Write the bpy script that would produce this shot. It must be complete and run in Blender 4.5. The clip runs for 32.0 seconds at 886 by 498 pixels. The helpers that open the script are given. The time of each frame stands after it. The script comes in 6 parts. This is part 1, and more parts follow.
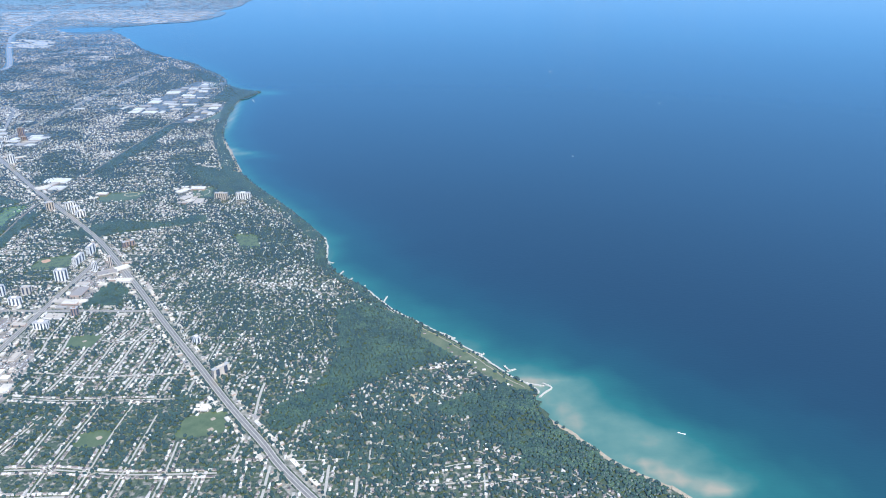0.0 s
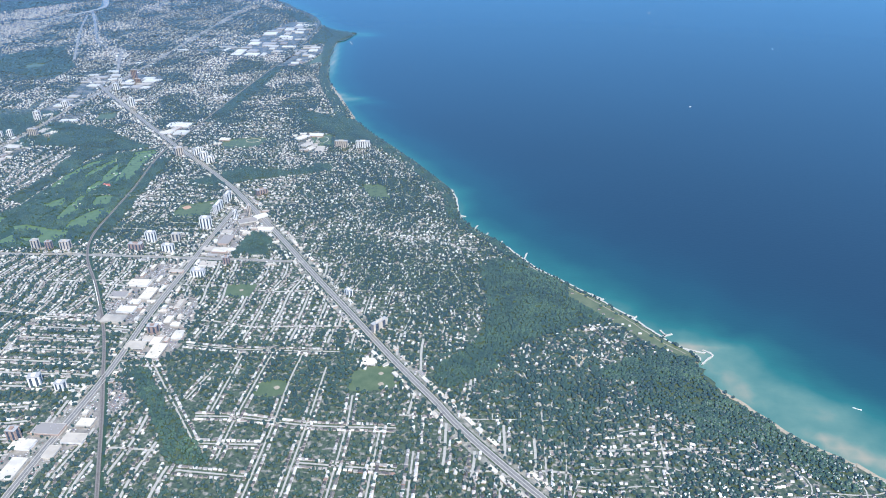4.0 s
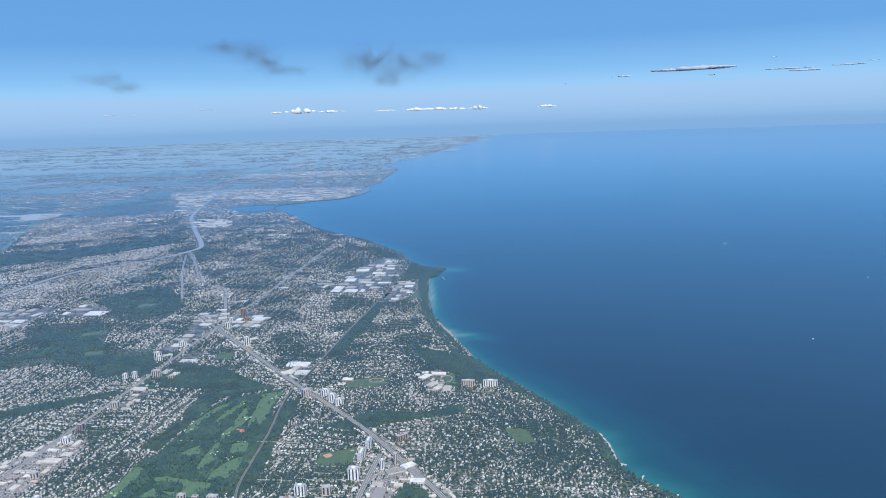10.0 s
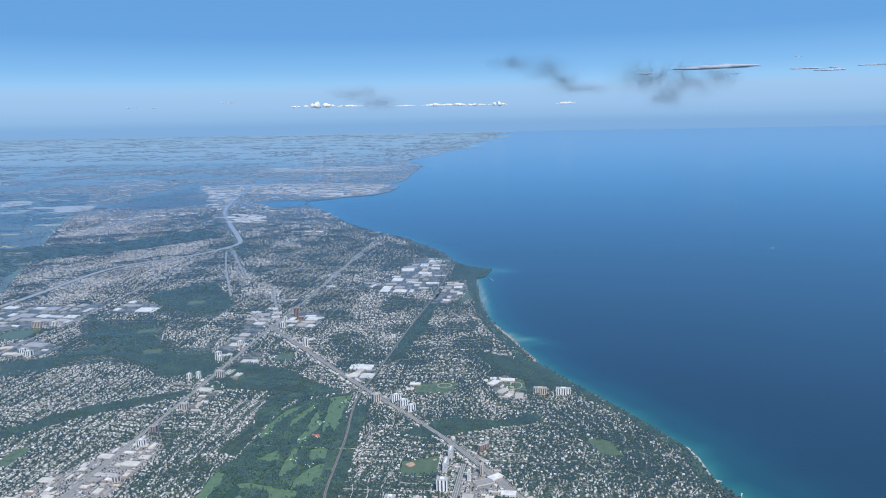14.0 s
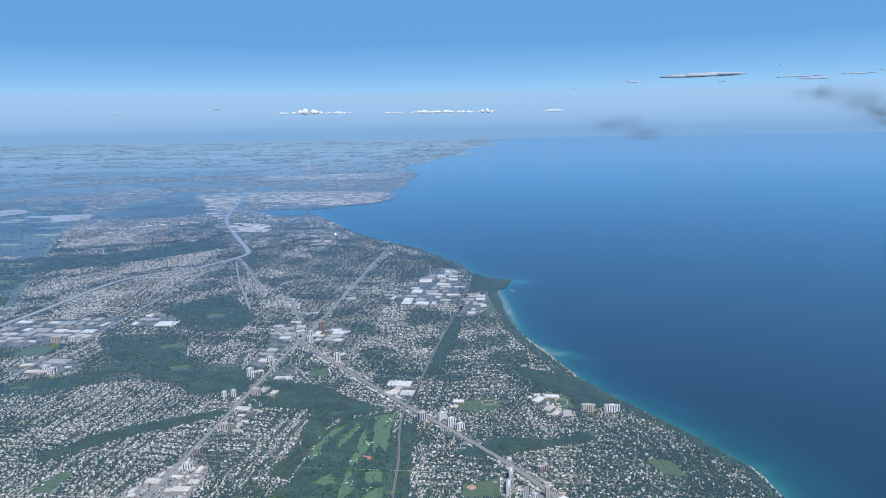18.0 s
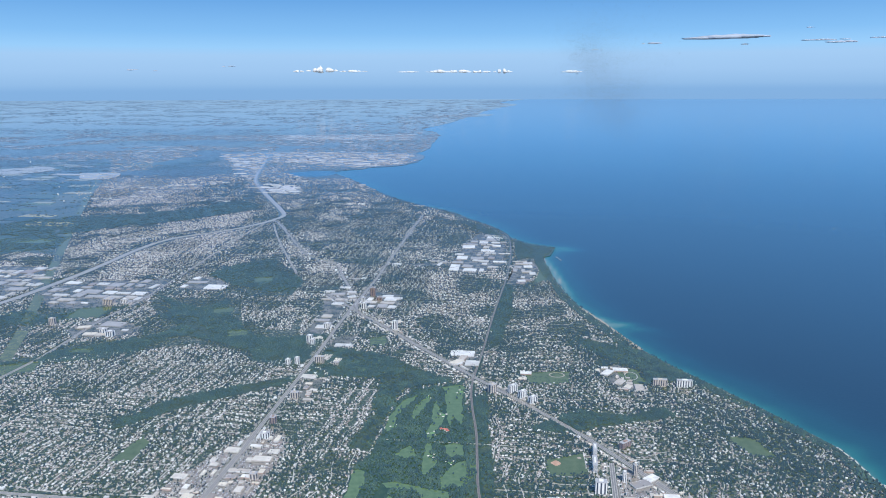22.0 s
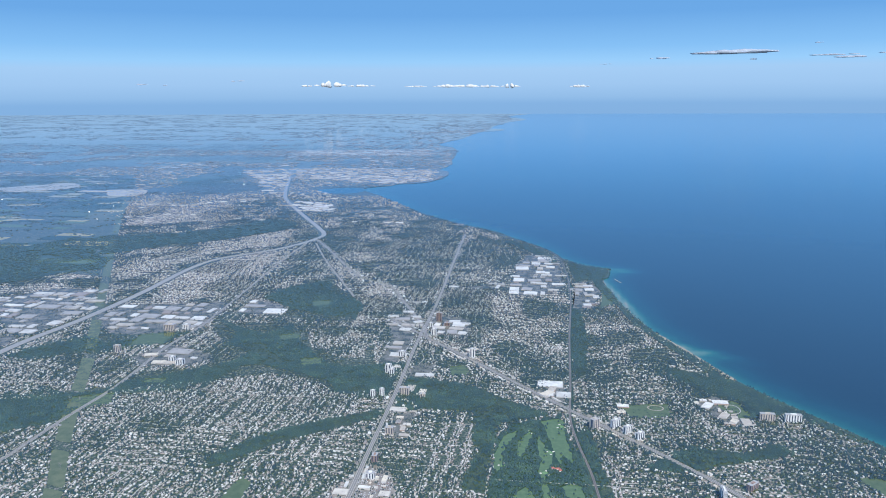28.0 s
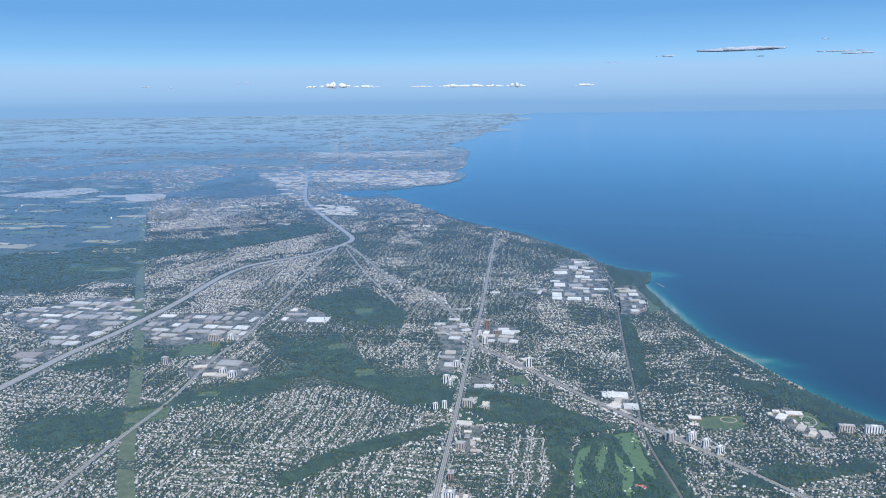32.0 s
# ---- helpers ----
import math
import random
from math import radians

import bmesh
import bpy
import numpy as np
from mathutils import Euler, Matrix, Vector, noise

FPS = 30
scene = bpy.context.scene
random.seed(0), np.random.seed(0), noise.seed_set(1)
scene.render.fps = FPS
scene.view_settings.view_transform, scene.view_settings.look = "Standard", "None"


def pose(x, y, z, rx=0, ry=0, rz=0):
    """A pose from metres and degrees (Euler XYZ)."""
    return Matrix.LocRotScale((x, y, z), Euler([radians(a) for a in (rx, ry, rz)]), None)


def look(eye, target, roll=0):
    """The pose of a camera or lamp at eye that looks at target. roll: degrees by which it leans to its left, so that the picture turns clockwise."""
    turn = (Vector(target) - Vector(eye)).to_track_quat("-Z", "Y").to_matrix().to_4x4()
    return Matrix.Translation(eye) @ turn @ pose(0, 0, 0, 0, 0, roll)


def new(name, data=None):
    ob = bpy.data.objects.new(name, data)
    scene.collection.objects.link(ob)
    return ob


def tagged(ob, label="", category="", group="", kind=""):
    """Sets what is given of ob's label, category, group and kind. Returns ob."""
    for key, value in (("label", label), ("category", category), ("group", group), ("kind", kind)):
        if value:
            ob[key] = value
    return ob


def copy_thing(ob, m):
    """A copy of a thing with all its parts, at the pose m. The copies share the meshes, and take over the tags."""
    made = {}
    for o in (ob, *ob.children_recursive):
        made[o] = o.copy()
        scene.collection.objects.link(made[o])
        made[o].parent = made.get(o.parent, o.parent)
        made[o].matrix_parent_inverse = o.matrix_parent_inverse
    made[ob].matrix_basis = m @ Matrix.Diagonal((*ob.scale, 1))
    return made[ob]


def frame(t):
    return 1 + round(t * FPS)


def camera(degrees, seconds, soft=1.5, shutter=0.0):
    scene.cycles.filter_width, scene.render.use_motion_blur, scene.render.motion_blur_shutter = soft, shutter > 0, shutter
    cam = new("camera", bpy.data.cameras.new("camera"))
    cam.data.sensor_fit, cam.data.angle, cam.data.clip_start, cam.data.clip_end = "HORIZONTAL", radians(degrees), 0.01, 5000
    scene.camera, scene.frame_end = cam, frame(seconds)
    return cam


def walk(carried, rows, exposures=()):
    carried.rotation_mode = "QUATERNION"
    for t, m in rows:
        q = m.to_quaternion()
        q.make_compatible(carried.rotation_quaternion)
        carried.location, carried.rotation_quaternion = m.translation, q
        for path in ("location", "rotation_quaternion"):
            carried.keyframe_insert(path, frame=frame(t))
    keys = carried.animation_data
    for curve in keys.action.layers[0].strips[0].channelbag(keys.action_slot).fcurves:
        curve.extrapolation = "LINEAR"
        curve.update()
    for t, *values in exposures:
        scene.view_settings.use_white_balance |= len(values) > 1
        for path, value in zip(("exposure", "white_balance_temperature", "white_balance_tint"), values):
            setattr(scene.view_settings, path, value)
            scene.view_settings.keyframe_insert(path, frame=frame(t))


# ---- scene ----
# One unit stands for about 18.6 m of the country, so that the land reaches the horizon within the lens's 5000 units.
cam = camera(62.63, 32.0, soft=1.0)
PATH = [
    (0, (0.00, 0.00, 90.00), (-0.09, 92.32, 51.57), 0.29),
    (0.5, (-2.92, 0.21, 90.52), (-3.83, 91.95, 50.73), 0.38),
    (1, (-5.84, 0.43, 91.03), (-8.80, 91.29, 49.37), 0.19),
    (1.5, (-8.75, 0.64, 91.53), (-13.51, 91.09, 49.13), 0.05),
    (2, (-11.66, 0.87, 92.02), (-17.31, 91.15, 49.39), -0.19),
    (2.5, (-14.57, 1.09, 92.49), (-20.33, 91.35, 49.82), -0.41),
    (3, (-17.47, 1.32, 92.96), (-23.23, 91.18, 49.46), -0.51),
    (3.5, (-20.37, 1.56, 93.42), (-27.01, 90.57, 48.34), -0.38),
    (5.5, (-31.94, 2.54, 95.17), (-42.55, 90.44, 48.69), -1.39),
    (6, (-34.82, 2.79, 95.59), (-46.17, 91.98, 51.80), -2.21),
    (6.5, (-37.70, 3.05, 96.00), (-48.86, 94.58, 57.29), -2.56),
    (7, (-40.58, 3.32, 96.40), (-51.90, 97.33, 64.24), -2.49),
    (7.5, (-43.46, 3.59, 96.79), (-53.51, 99.45, 70.16), -2.17),
    (8, (-46.33, 3.86, 97.17), (-55.71, 101.52, 77.83), -2.21),
    (8.5, (-49.20, 4.13, 97.55), (-59.97, 102.28, 81.71), -2.11),
    (9, (-52.07, 4.42, 97.92), (-64.65, 102.19, 81.15), -1.88),
    (9.5, (-54.93, 4.70, 98.29), (-67.98, 102.39, 81.35), -1.49),
    (10, (-57.80, 4.99, 98.64), (-71.08, 102.59, 81.36), -1.82),
    (10.5, (-60.66, 5.28, 98.99), (-74.21, 102.81, 81.54), -2.07),
    (11, (-63.52, 5.58, 99.34), (-76.80, 103.19, 82.12), -1.72),
    (11.5, (-66.37, 5.89, 99.68), (-79.57, 103.53, 82.61), -1.61),
    (12, (-69.23, 6.19, 100.01), (-82.30, 103.97, 83.64), -1.78),
    (12.5, (-72.08, 6.51, 100.34), (-85.45, 104.32, 84.40), -1.96),
    (13, (-74.93, 6.82, 100.66), (-89.15, 104.36, 83.78), -1.44),
    (13.5, (-77.78, 7.14, 100.98), (-92.66, 104.42, 83.19), -1.16),
    (14, (-80.63, 7.47, 101.29), (-95.69, 104.71, 83.47), -1.10),
    (14.5, (-83.47, 7.80, 101.60), (-98.59, 105.02, 83.69), -0.63),
    (16.5, (-94.84, 9.17, 102.78), (-108.57, 106.82, 86.20), -0.65),
    (17, (-97.68, 9.52, 103.07), (-110.86, 107.24, 86.39), -0.54),
    (17.5, (-100.52, 9.88, 103.35), (-113.32, 107.72, 87.09), -1.10),
    (18, (-103.36, 10.24, 103.63), (-116.37, 107.93, 86.64), -1.00),
    (18.5, (-106.19, 10.61, 103.91), (-116.41, 107.86, 82.97), 0.36),
    (19, (-109.03, 10.99, 104.19), (-119.23, 106.73, 77.19), 1.62),
    (19.5, (-111.86, 11.37, 104.46), (-123.21, 106.90, 77.17), 1.22),
    (20, (-114.70, 11.75, 104.73), (-127.81, 107.27, 78.19), 0.15),
    (20.5, (-117.53, 12.14, 105.00), (-131.06, 107.98, 79.88), -0.25),
    (21, (-120.37, 12.53, 105.26), (-133.59, 109.00, 82.50), -0.38),
    (21.5, (-123.20, 12.93, 105.53), (-137.23, 109.37, 83.13), -0.44),
    (22, (-126.03, 13.33, 105.79), (-140.33, 109.78, 83.59), -0.27),
    (22.5, (-128.86, 13.74, 106.05), (-142.96, 110.37, 84.53), -0.13),
    (23, (-131.70, 14.15, 106.31), (-145.63, 110.91, 85.25), -0.07),
    (23.5, (-134.53, 14.57, 106.57), (-148.39, 111.42, 85.88), -0.04),
    (24, (-137.36, 15.00, 106.83), (-151.01, 111.96, 86.54), 0.01),
    (24.5, (-140.19, 15.43, 107.09), (-153.68, 112.38, 86.64), 0.00),
    (25, (-143.03, 15.86, 107.35), (-156.50, 112.78, 86.72), -0.10),
    (25.5, (-145.86, 16.30, 107.61), (-159.46, 113.22, 87.08), -0.11),
    (27.5, (-157.19, 18.11, 108.64), (-171.64, 114.91, 88.13), -0.39),
    (28, (-160.03, 18.58, 108.90), (-174.66, 115.37, 88.50), -0.26),
    (28.5, (-162.87, 19.05, 109.17), (-177.79, 115.82, 88.84), -0.17),
    (29, (-165.70, 19.53, 109.43), (-181.04, 116.21, 89.04), -0.32),
    (29.5, (-168.54, 20.01, 109.70), (-184.12, 116.66, 89.32), -0.55),
    (30, (-171.38, 20.50, 109.97), (-187.08, 117.09, 89.40), -0.62),
    (30.5, (-174.22, 20.99, 110.24), (-189.97, 117.51, 89.35), -0.65),
    (31, (-177.06, 21.49, 110.51), (-192.56, 118.07, 89.75), -0.71),
    (31.5, (-179.90, 21.99, 110.78), (-195.14, 118.67, 90.24), -0.68),
    (32, (-182.75, 22.50, 111.06), (-197.74, 119.23, 90.61), -0.78),
]
walk(cam, [(t, look(eye, target, roll)) for t, eye, target, roll in PATH],
     ((0.0, 0.46), (1.0, 0.53), (3.5, 0.48), (6.0, 0.40), (8.5, 0.10), (12.0, 0.04), (17.5, -0.04), (19.0, 0.12), (21.0, 0.08), (25.0, 0.09), (32.0, 0.08)))

# ---- daylight ----
SUN_ELEVATION, SUN_AZIMUTH = 52.0, 150.0   # azimuth clockwise from +y
world = bpy.data.worlds.new("sky")
scene.world = world
world.use_nodes = True
wn, wl = world.node_tree.nodes, world.node_tree.links
wn.clear()
w_out, w_bg, w_sky = wn.new("ShaderNodeOutputWorld"), wn.new("ShaderNodeBackground"), wn.new("ShaderNodeTexSky")
w_co = wn.new("ShaderNodeTexCoord")
w_sky.sky_type, w_sky.sun_disc = "NISHITA", False
w_sky.sun_elevation, w_sky.sun_rotation = radians(SUN_ELEVATION), radians(SUN_AZIMUTH)
w_sky.altitude, w_sky.air_density, w_sky.dust_density, w_sky.ozone_density = 1700, 1.0, 0.2, 2.5
wl.new(w_co.outputs["Generated"], w_sky.inputs["Vector"])
wl.new(w_sky.outputs[0], w_bg.inputs["Color"])
w_bg.inputs["Strength"].default_value = 0.13
# the low sky: a pale layer of summer haze with clearer blue above it, the same all round
w_sep, w_span, w_ramp, w_low, w_mix, w_fade = (wn.new("ShaderNode" + k) for k in ("SeparateXYZ", "MapRange", "ValToRGB", "Background", "MixShader", "MapRange"))
wl.new(w_co.outputs["Generated"], w_sep.inputs[0])
wl.new(w_sep.outputs[2], w_span.inputs[0])
w_span.inputs[1].default_value, w_span.inputs[2].default_value = -0.04, 0.36
HAZE = [(0.0, (0.20, 0.38, 0.65)), (0.08, (0.21, 0.40, 0.68)), (0.10, (0.26, 0.455, 0.725)), (0.14, (0.31, 0.51, 0.78)), (0.19, (0.335, 0.545, 0.815)), (0.215, (0.29, 0.555, 0.865)),
        (0.26, (0.215, 0.475, 0.82)), (0.36, (0.135, 0.355, 0.715)), (0.52, (0.125, 0.335, 0.68)), (0.70, (0.115, 0.29, 0.585)), (1.0, (0.10, 0.24, 0.48))]
while len(w_ramp.color_ramp.elements) < len(HAZE):
    w_ramp.color_ramp.elements.new(0.5)
for e, (p, c) in zip(w_ramp.color_ramp.elements, HAZE):
    e.position, e.color = p, (*c, 1)
wl.new(w_span.outputs[0], w_ramp.inputs[0])
wl.new(w_ramp.outputs[0], w_low.inputs["Color"])
w_low.inputs["Strength"].default_value = 1.06
wl.new(w_sep.outputs[2], w_fade.inputs[0])
w_fade.inputs[1].default_value, w_fade.inputs[2].default_value = 0.9, 1.0
for a, b in ((w_fade.outputs[0], 0), (w_low.outputs[0], 1), (w_bg.outputs[0], 2)):
    wl.new(a, w_mix.inputs[b])
wl.new(w_mix.outputs[0], w_out.inputs["Surface"])

sun = new("sun", bpy.data.lights.new("sun", "SUN"))
sun.data.energy, sun.data.angle, sun.data.color = 5.0, radians(0.53), (1.0, 0.975, 0.94)
az, el = radians(SUN_AZIMUTH), radians(SUN_ELEVATION)
sun.matrix_world = look((0, 0, 400), (-math.sin(az) * math.cos(el) * 100, -math.cos(az) * math.cos(el) * 100, 400 - math.sin(el) * 100))

# ---- materials ----
def node(nt, kind, **values):
    n = nt.nodes.new(kind)
    for key, v in values.items():
        n.inputs[key].default_value = v
    return n


def mathn(nt, op, a, b=None):
    n = nt.nodes.new("ShaderNodeMath")
    n.operation = op
    for i, v in enumerate((a, b)):
        if v is None:
            continue
        if isinstance(v, (int, float)):
            n.inputs[i].default_value = v
        else:
            nt.links.new(v, n.inputs[i])
    return n.outputs[0]


def blend(nt, fac, a, b, how="MIX"):
    n = nt.nodes.new("ShaderNodeMix")
    n.data_type, n.blend_type = "RGBA", how
    for i, v in ((0, fac), (6, a), (7, b)):
        if isinstance(v, (int, float)):
            n.inputs[i].default_value = v
        elif isinstance(v, tuple):
            n.inputs[i].default_value = (*v, 1)
        else:
            nt.links.new(v, n.inputs[i])
    return n.outputs[2]


def grain(nt, scale, detail=3.0, low=0.35, high=0.65, stretch=None):
    """Noise in world units, spread over 0 to 1."""
    geo, tex, span = nt.nodes.new("ShaderNodeNewGeometry"), node(nt, "ShaderNodeTexNoise", Scale=scale, Detail=detail), node(nt, "ShaderNodeMapRange")
    where = geo.outputs["Position"]
    if stretch:
        m = nt.nodes.new("ShaderNodeVectorMath")
        m.operation = "MULTIPLY"
        m.inputs[1].default_value = stretch
        nt.links.new(where, m.inputs[0])
        where = m.outputs[0]
    nt.links.new(where, tex.inputs["Vector"])
    span.inputs[1].default_value, span.inputs[2].default_value = low, high
    nt.links.new(tex.outputs[0], span.inputs[0])
    return span.outputs[0]


def chance(nt, how):
    if how == "island":
        return nt.nodes.new("ShaderNodeNewGeometry").outputs["Random Per Island"]
    return nt.nodes.new("ShaderNodeObjectInfo").outputs["Random"]


def ramp(nt, fac, stops, steps=False):
    n = nt.nodes.new("ShaderNodeValToRGB")
    n.color_ramp.interpolation = "CONSTANT" if steps else "LINEAR"
    while len(n.color_ramp.elements) < len(stops):
        n.color_ramp.elements.new(0.5)
    for e, (p, c) in zip(n.color_ramp.elements, stops):
        e.position, e.color = p, (*c, 1)
    nt.links.new(fac, n.inputs[0])
    return n.outputs[0]


AIR_HAZE = 0.107   # strength of the imitated haze, seen straight down


def finish(m, colour, rough=0.85, bump=None, spec=0.02, haze_share=1.0, tint=(0.84, 0.87, 0.98), blur=0.12, grow=1.0, far=(0.98, 0.90, 0.86), late=2.5):
    """Closes a material: a rough body, and a glossy sky-coloured layer imitating haze that grows towards grazing sight.
    """
    nt = m.node_tree
    out = nt.nodes.new("ShaderNodeOutputMaterial")
    body = node(nt, "ShaderNodeBsdfPrincipled", Roughness=rough)
    body.inputs["Specular IOR Level"].default_value = spec
    nt.links.new(colour, body.inputs["Base Color"])
    if bump:
        b = node(nt, "ShaderNodeBump", Strength=bump[1], Distance=bump[2])
        nt.links.new(bump[0], b.inputs["Height"])
        nt.links.new(b.outputs[0], body.inputs["Normal"])
    haze_gloss = node(nt, "ShaderNodeBsdfGlossy", Roughness=blur, Color=(*tint, 1))
    # haze layer: level faces mirror the sky level, steep faces mirror the sky above them
    geo, sep, turn, unit_n = (nt.nodes.new("ShaderNode" + k) for k in ("NewGeometry", "SeparateXYZ", "CombineXYZ", "VectorMath"))
    unit_n.operation = "NORMALIZE"
    nt.links.new(geo.outputs["Normal"], sep.inputs[0])
    flat_len = mathn(nt, "SQRT", mathn(nt, "ADD", mathn(nt, "MULTIPLY", sep.outputs[0], sep.outputs[0]), mathn(nt, "MULTIPLY", sep.outputs[1], sep.outputs[1])))
    steep = mathn(nt, "DIVIDE", mathn(nt, "GREATER_THAN", flat_len, 0.1), mathn(nt, "MAXIMUM", flat_len, 0.05))
    nt.links.new(mathn(nt, "MULTIPLY", sep.outputs[0], steep), turn.inputs[0])
    nt.links.new(mathn(nt, "MULTIPLY", sep.outputs[1], steep), turn.inputs[1])
    turn.inputs[2].default_value = 1.35
    nt.links.new(turn.outputs[0], unit_n.inputs[0])
    nt.links.new(unit_n.outputs[0], haze_gloss.inputs["Normal"])
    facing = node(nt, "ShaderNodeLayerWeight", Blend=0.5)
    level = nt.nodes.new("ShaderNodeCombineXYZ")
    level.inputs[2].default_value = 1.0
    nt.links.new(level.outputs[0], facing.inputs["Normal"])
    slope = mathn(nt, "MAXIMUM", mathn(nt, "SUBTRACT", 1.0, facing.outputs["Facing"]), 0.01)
    fac = mathn(nt, "SUBTRACT", 1.0, mathn(nt, "POWER", math.e, mathn(nt, "MULTIPLY", mathn(nt, "POWER", mathn(nt, "DIVIDE", AIR_HAZE * haze_share, slope), grow), -1.0)))
    # the haze colour shifts from tint to far as the layer thickens
    nt.links.new(blend(nt, mathn(nt, "POWER", fac, late), tint, far), haze_gloss.inputs["Color"])
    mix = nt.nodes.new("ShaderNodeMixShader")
    for a, b in ((fac, 0), (body.outputs[0], 1), (haze_gloss.outputs[0], 2)):
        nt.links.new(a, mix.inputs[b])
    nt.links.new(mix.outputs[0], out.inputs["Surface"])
    return m


def fresh(name):
    m = bpy.data.materials.new(name)
    m.use_nodes = True
    m.node_tree.nodes.clear()
    return m, m.node_tree


def plain(name, dark, light, scale=1.0, rough=0.85, vary=None, spread=0.35, bump=0.0, haze_share=0.9):
    """Two tones mixed by noise at two scales, and a shade of its own for each piece."""
    m, nt = fresh(name)
    c = blend(nt, grain(nt, scale, 4), dark, light)
    c = blend(nt, 0.35, c, blend(nt, grain(nt, scale * 7, 2), dark, light))
    if vary:
        v = mathn(nt, "ADD", mathn(nt, "MULTIPLY", chance(nt, vary), 2 * spread), 1 - spread)
        c = blend(nt, 1.0, c, v, "MULTIPLY")
    return finish(m, c, rough, (grain(nt, scale * 5, 2), bump, 0.05) if bump else None, haze_share=haze_share)

# ---- the plan ----
SHORE = [(90, 20), (66, 74), (44.2, 102.1), (40.6, 105.3), (34.5, 109.9), (30.2, 114.8), (25.7, 120.9), (20.7, 126.6), (19.8, 132.7), (21.0, 135.6),
         (18.4, 138.7), (14.3, 142.8), (8.9, 150.2), (2.2, 158.2), (-3.5, 164), (-12.8, 173.2), (-16.5, 178.2), (-23.5, 188.9), (-31, 196.6),
         (-35.8, 206.2), (-38.9, 223.5), (-46.2, 236.5), (-61, 260.4), (-75.5, 281.1), (-87, 301), (-100, 333), (-113, 366), (-123, 413), (-128, 457),
         (-123, 482)]
SHORE_FAR = [(-121.5, 486), (-131.5, 491), (-142, 499), (-153, 517), (-163, 543), (-173, 561), (-187, 580), (-199, 601), (-215, 621), (-240, 645), (-265, 675),
             (-287, 707), (-305, 738), (-324, 771), (-346, 808), (-366, 838), (-379, 856), (-387, 880), (-380, 898), (-362, 912), (-356, 934), (-335, 957),
             (-311, 992), (-309, 1012), (-322, 1068), (-332, 1126), (-328, 1170), (-327, 1228), (-338, 1304), (-343, 1391), (-356, 1505), (-378, 1621),
             (-420, 1697), (-425, 1800), (-403, 1985), (-397, 2290), (-380, 2440), (-382, 2900), (-355, 3280), (-301, 3720), (-420, 4200), (-300, 4950)]
KROAD = [(36, 40), (-21.5, 100), (-35.9, 117.7), (-46.3, 131), (-58, 147), (-72.2, 166.2), (-86.5, 186.2), (-101.3, 206.2), (-113.7, 222.4),
         (-130.8, 241.5), (-148.8, 260.5), (-168.7, 282.7), (-192, 309), (-216, 336), (-238, 362)]
KFAR = [(-216, 336), (-221, 354), (-239, 395), (-253, 425), (-278, 446), (-312, 507), (-345, 565)]
RAIL = [(-80, 66), (-93.5, 94.6), (-99, 106.2), (-105.7, 119.7), (-113.9, 135.8), (-126.1, 155.3), (-136.2, 169.9), (-141.8, 183.3), (-144.5, 202.9),
        (-146.5, 220), (-150, 240), (-151.8, 258), (-151.1, 290), (-150.4, 345), (-148.5, 408), (-149, 452), (-151.8, 500), (-157, 528), (-172, 556), (-200, 592)]
EROAD = [(-105.3, 60), (-105.2, 93.7), (-104.9, 119.8), (-106.2, 143.3), (-106.4, 163.6), (-106.8, 184.8), (-106.5, 207)]
MROAD = [(-330, 168), (-174.7, 170.1), (-142.4, 171.3), (-108, 171.8), (-76, 172)]
LROAD = [(-213.5, 90), (-213.9, 186), (-214.9, 220.1), (-216.4, 269.3), (-219, 330), (-220, 392), (-224, 481), (-229, 598)]
ELROAD = [(-325, 150), (-326, 227), (-325, 261), (-329, 307), (-328, 342), (-336, 427), (-342, 486), (-346, 560)]
HIGHWAY = [(-404, 200), (-399, 271), (-397.5, 307), (-393, 340), (-391, 390), (-393, 452), (-387, 483), (-362, 514), (-347, 546), (-342, 576), (-355, 606), (-407, 699),
           (-457, 797), (-512, 960), (-558, 1112), (-520, 1190), (-440, 1215)]
RAVINE_ROAD = [(-327, 336), (-305, 342), (-278, 346), (-250, 349), (-226, 352)]
KFORK = [(-268, 400), (-292.6, 448.3), (-315.2, 494.2), (-338, 545)]
LANES = [[(-14.6, 124), (-13.8, 112), (-13.6, 95)], [(-5.2, 112.5), (-1.5, 117.1), (1.9, 120.7), (5.2, 119.5)], [(7.9, 98), (8, 111.3), (11.8, 117.2), (14.3, 119.9)],
         [(-1.2, 147.6), (2.7, 140.3), (6.3, 133.7), (4.4, 130.5)], [(-24, 121), (-10.3, 116.1), (-2.5, 114.5)], [(-10.5, 137.9), (-4.8, 135.7), (2, 132.6)],
         [(-13.5, 104), (12.1, 106.6), (23.7, 108.2)], [(-98.2, 126), (-88, 113), (-79, 101.6)], [(-107, 171.8), (-112, 160), (-128, 158)], [(-106, 300), (-108, 270), (-104, 255), (-96, 250)],
         [(-175, 212), (-160, 212.5), (-144, 213), (-128, 213)]]
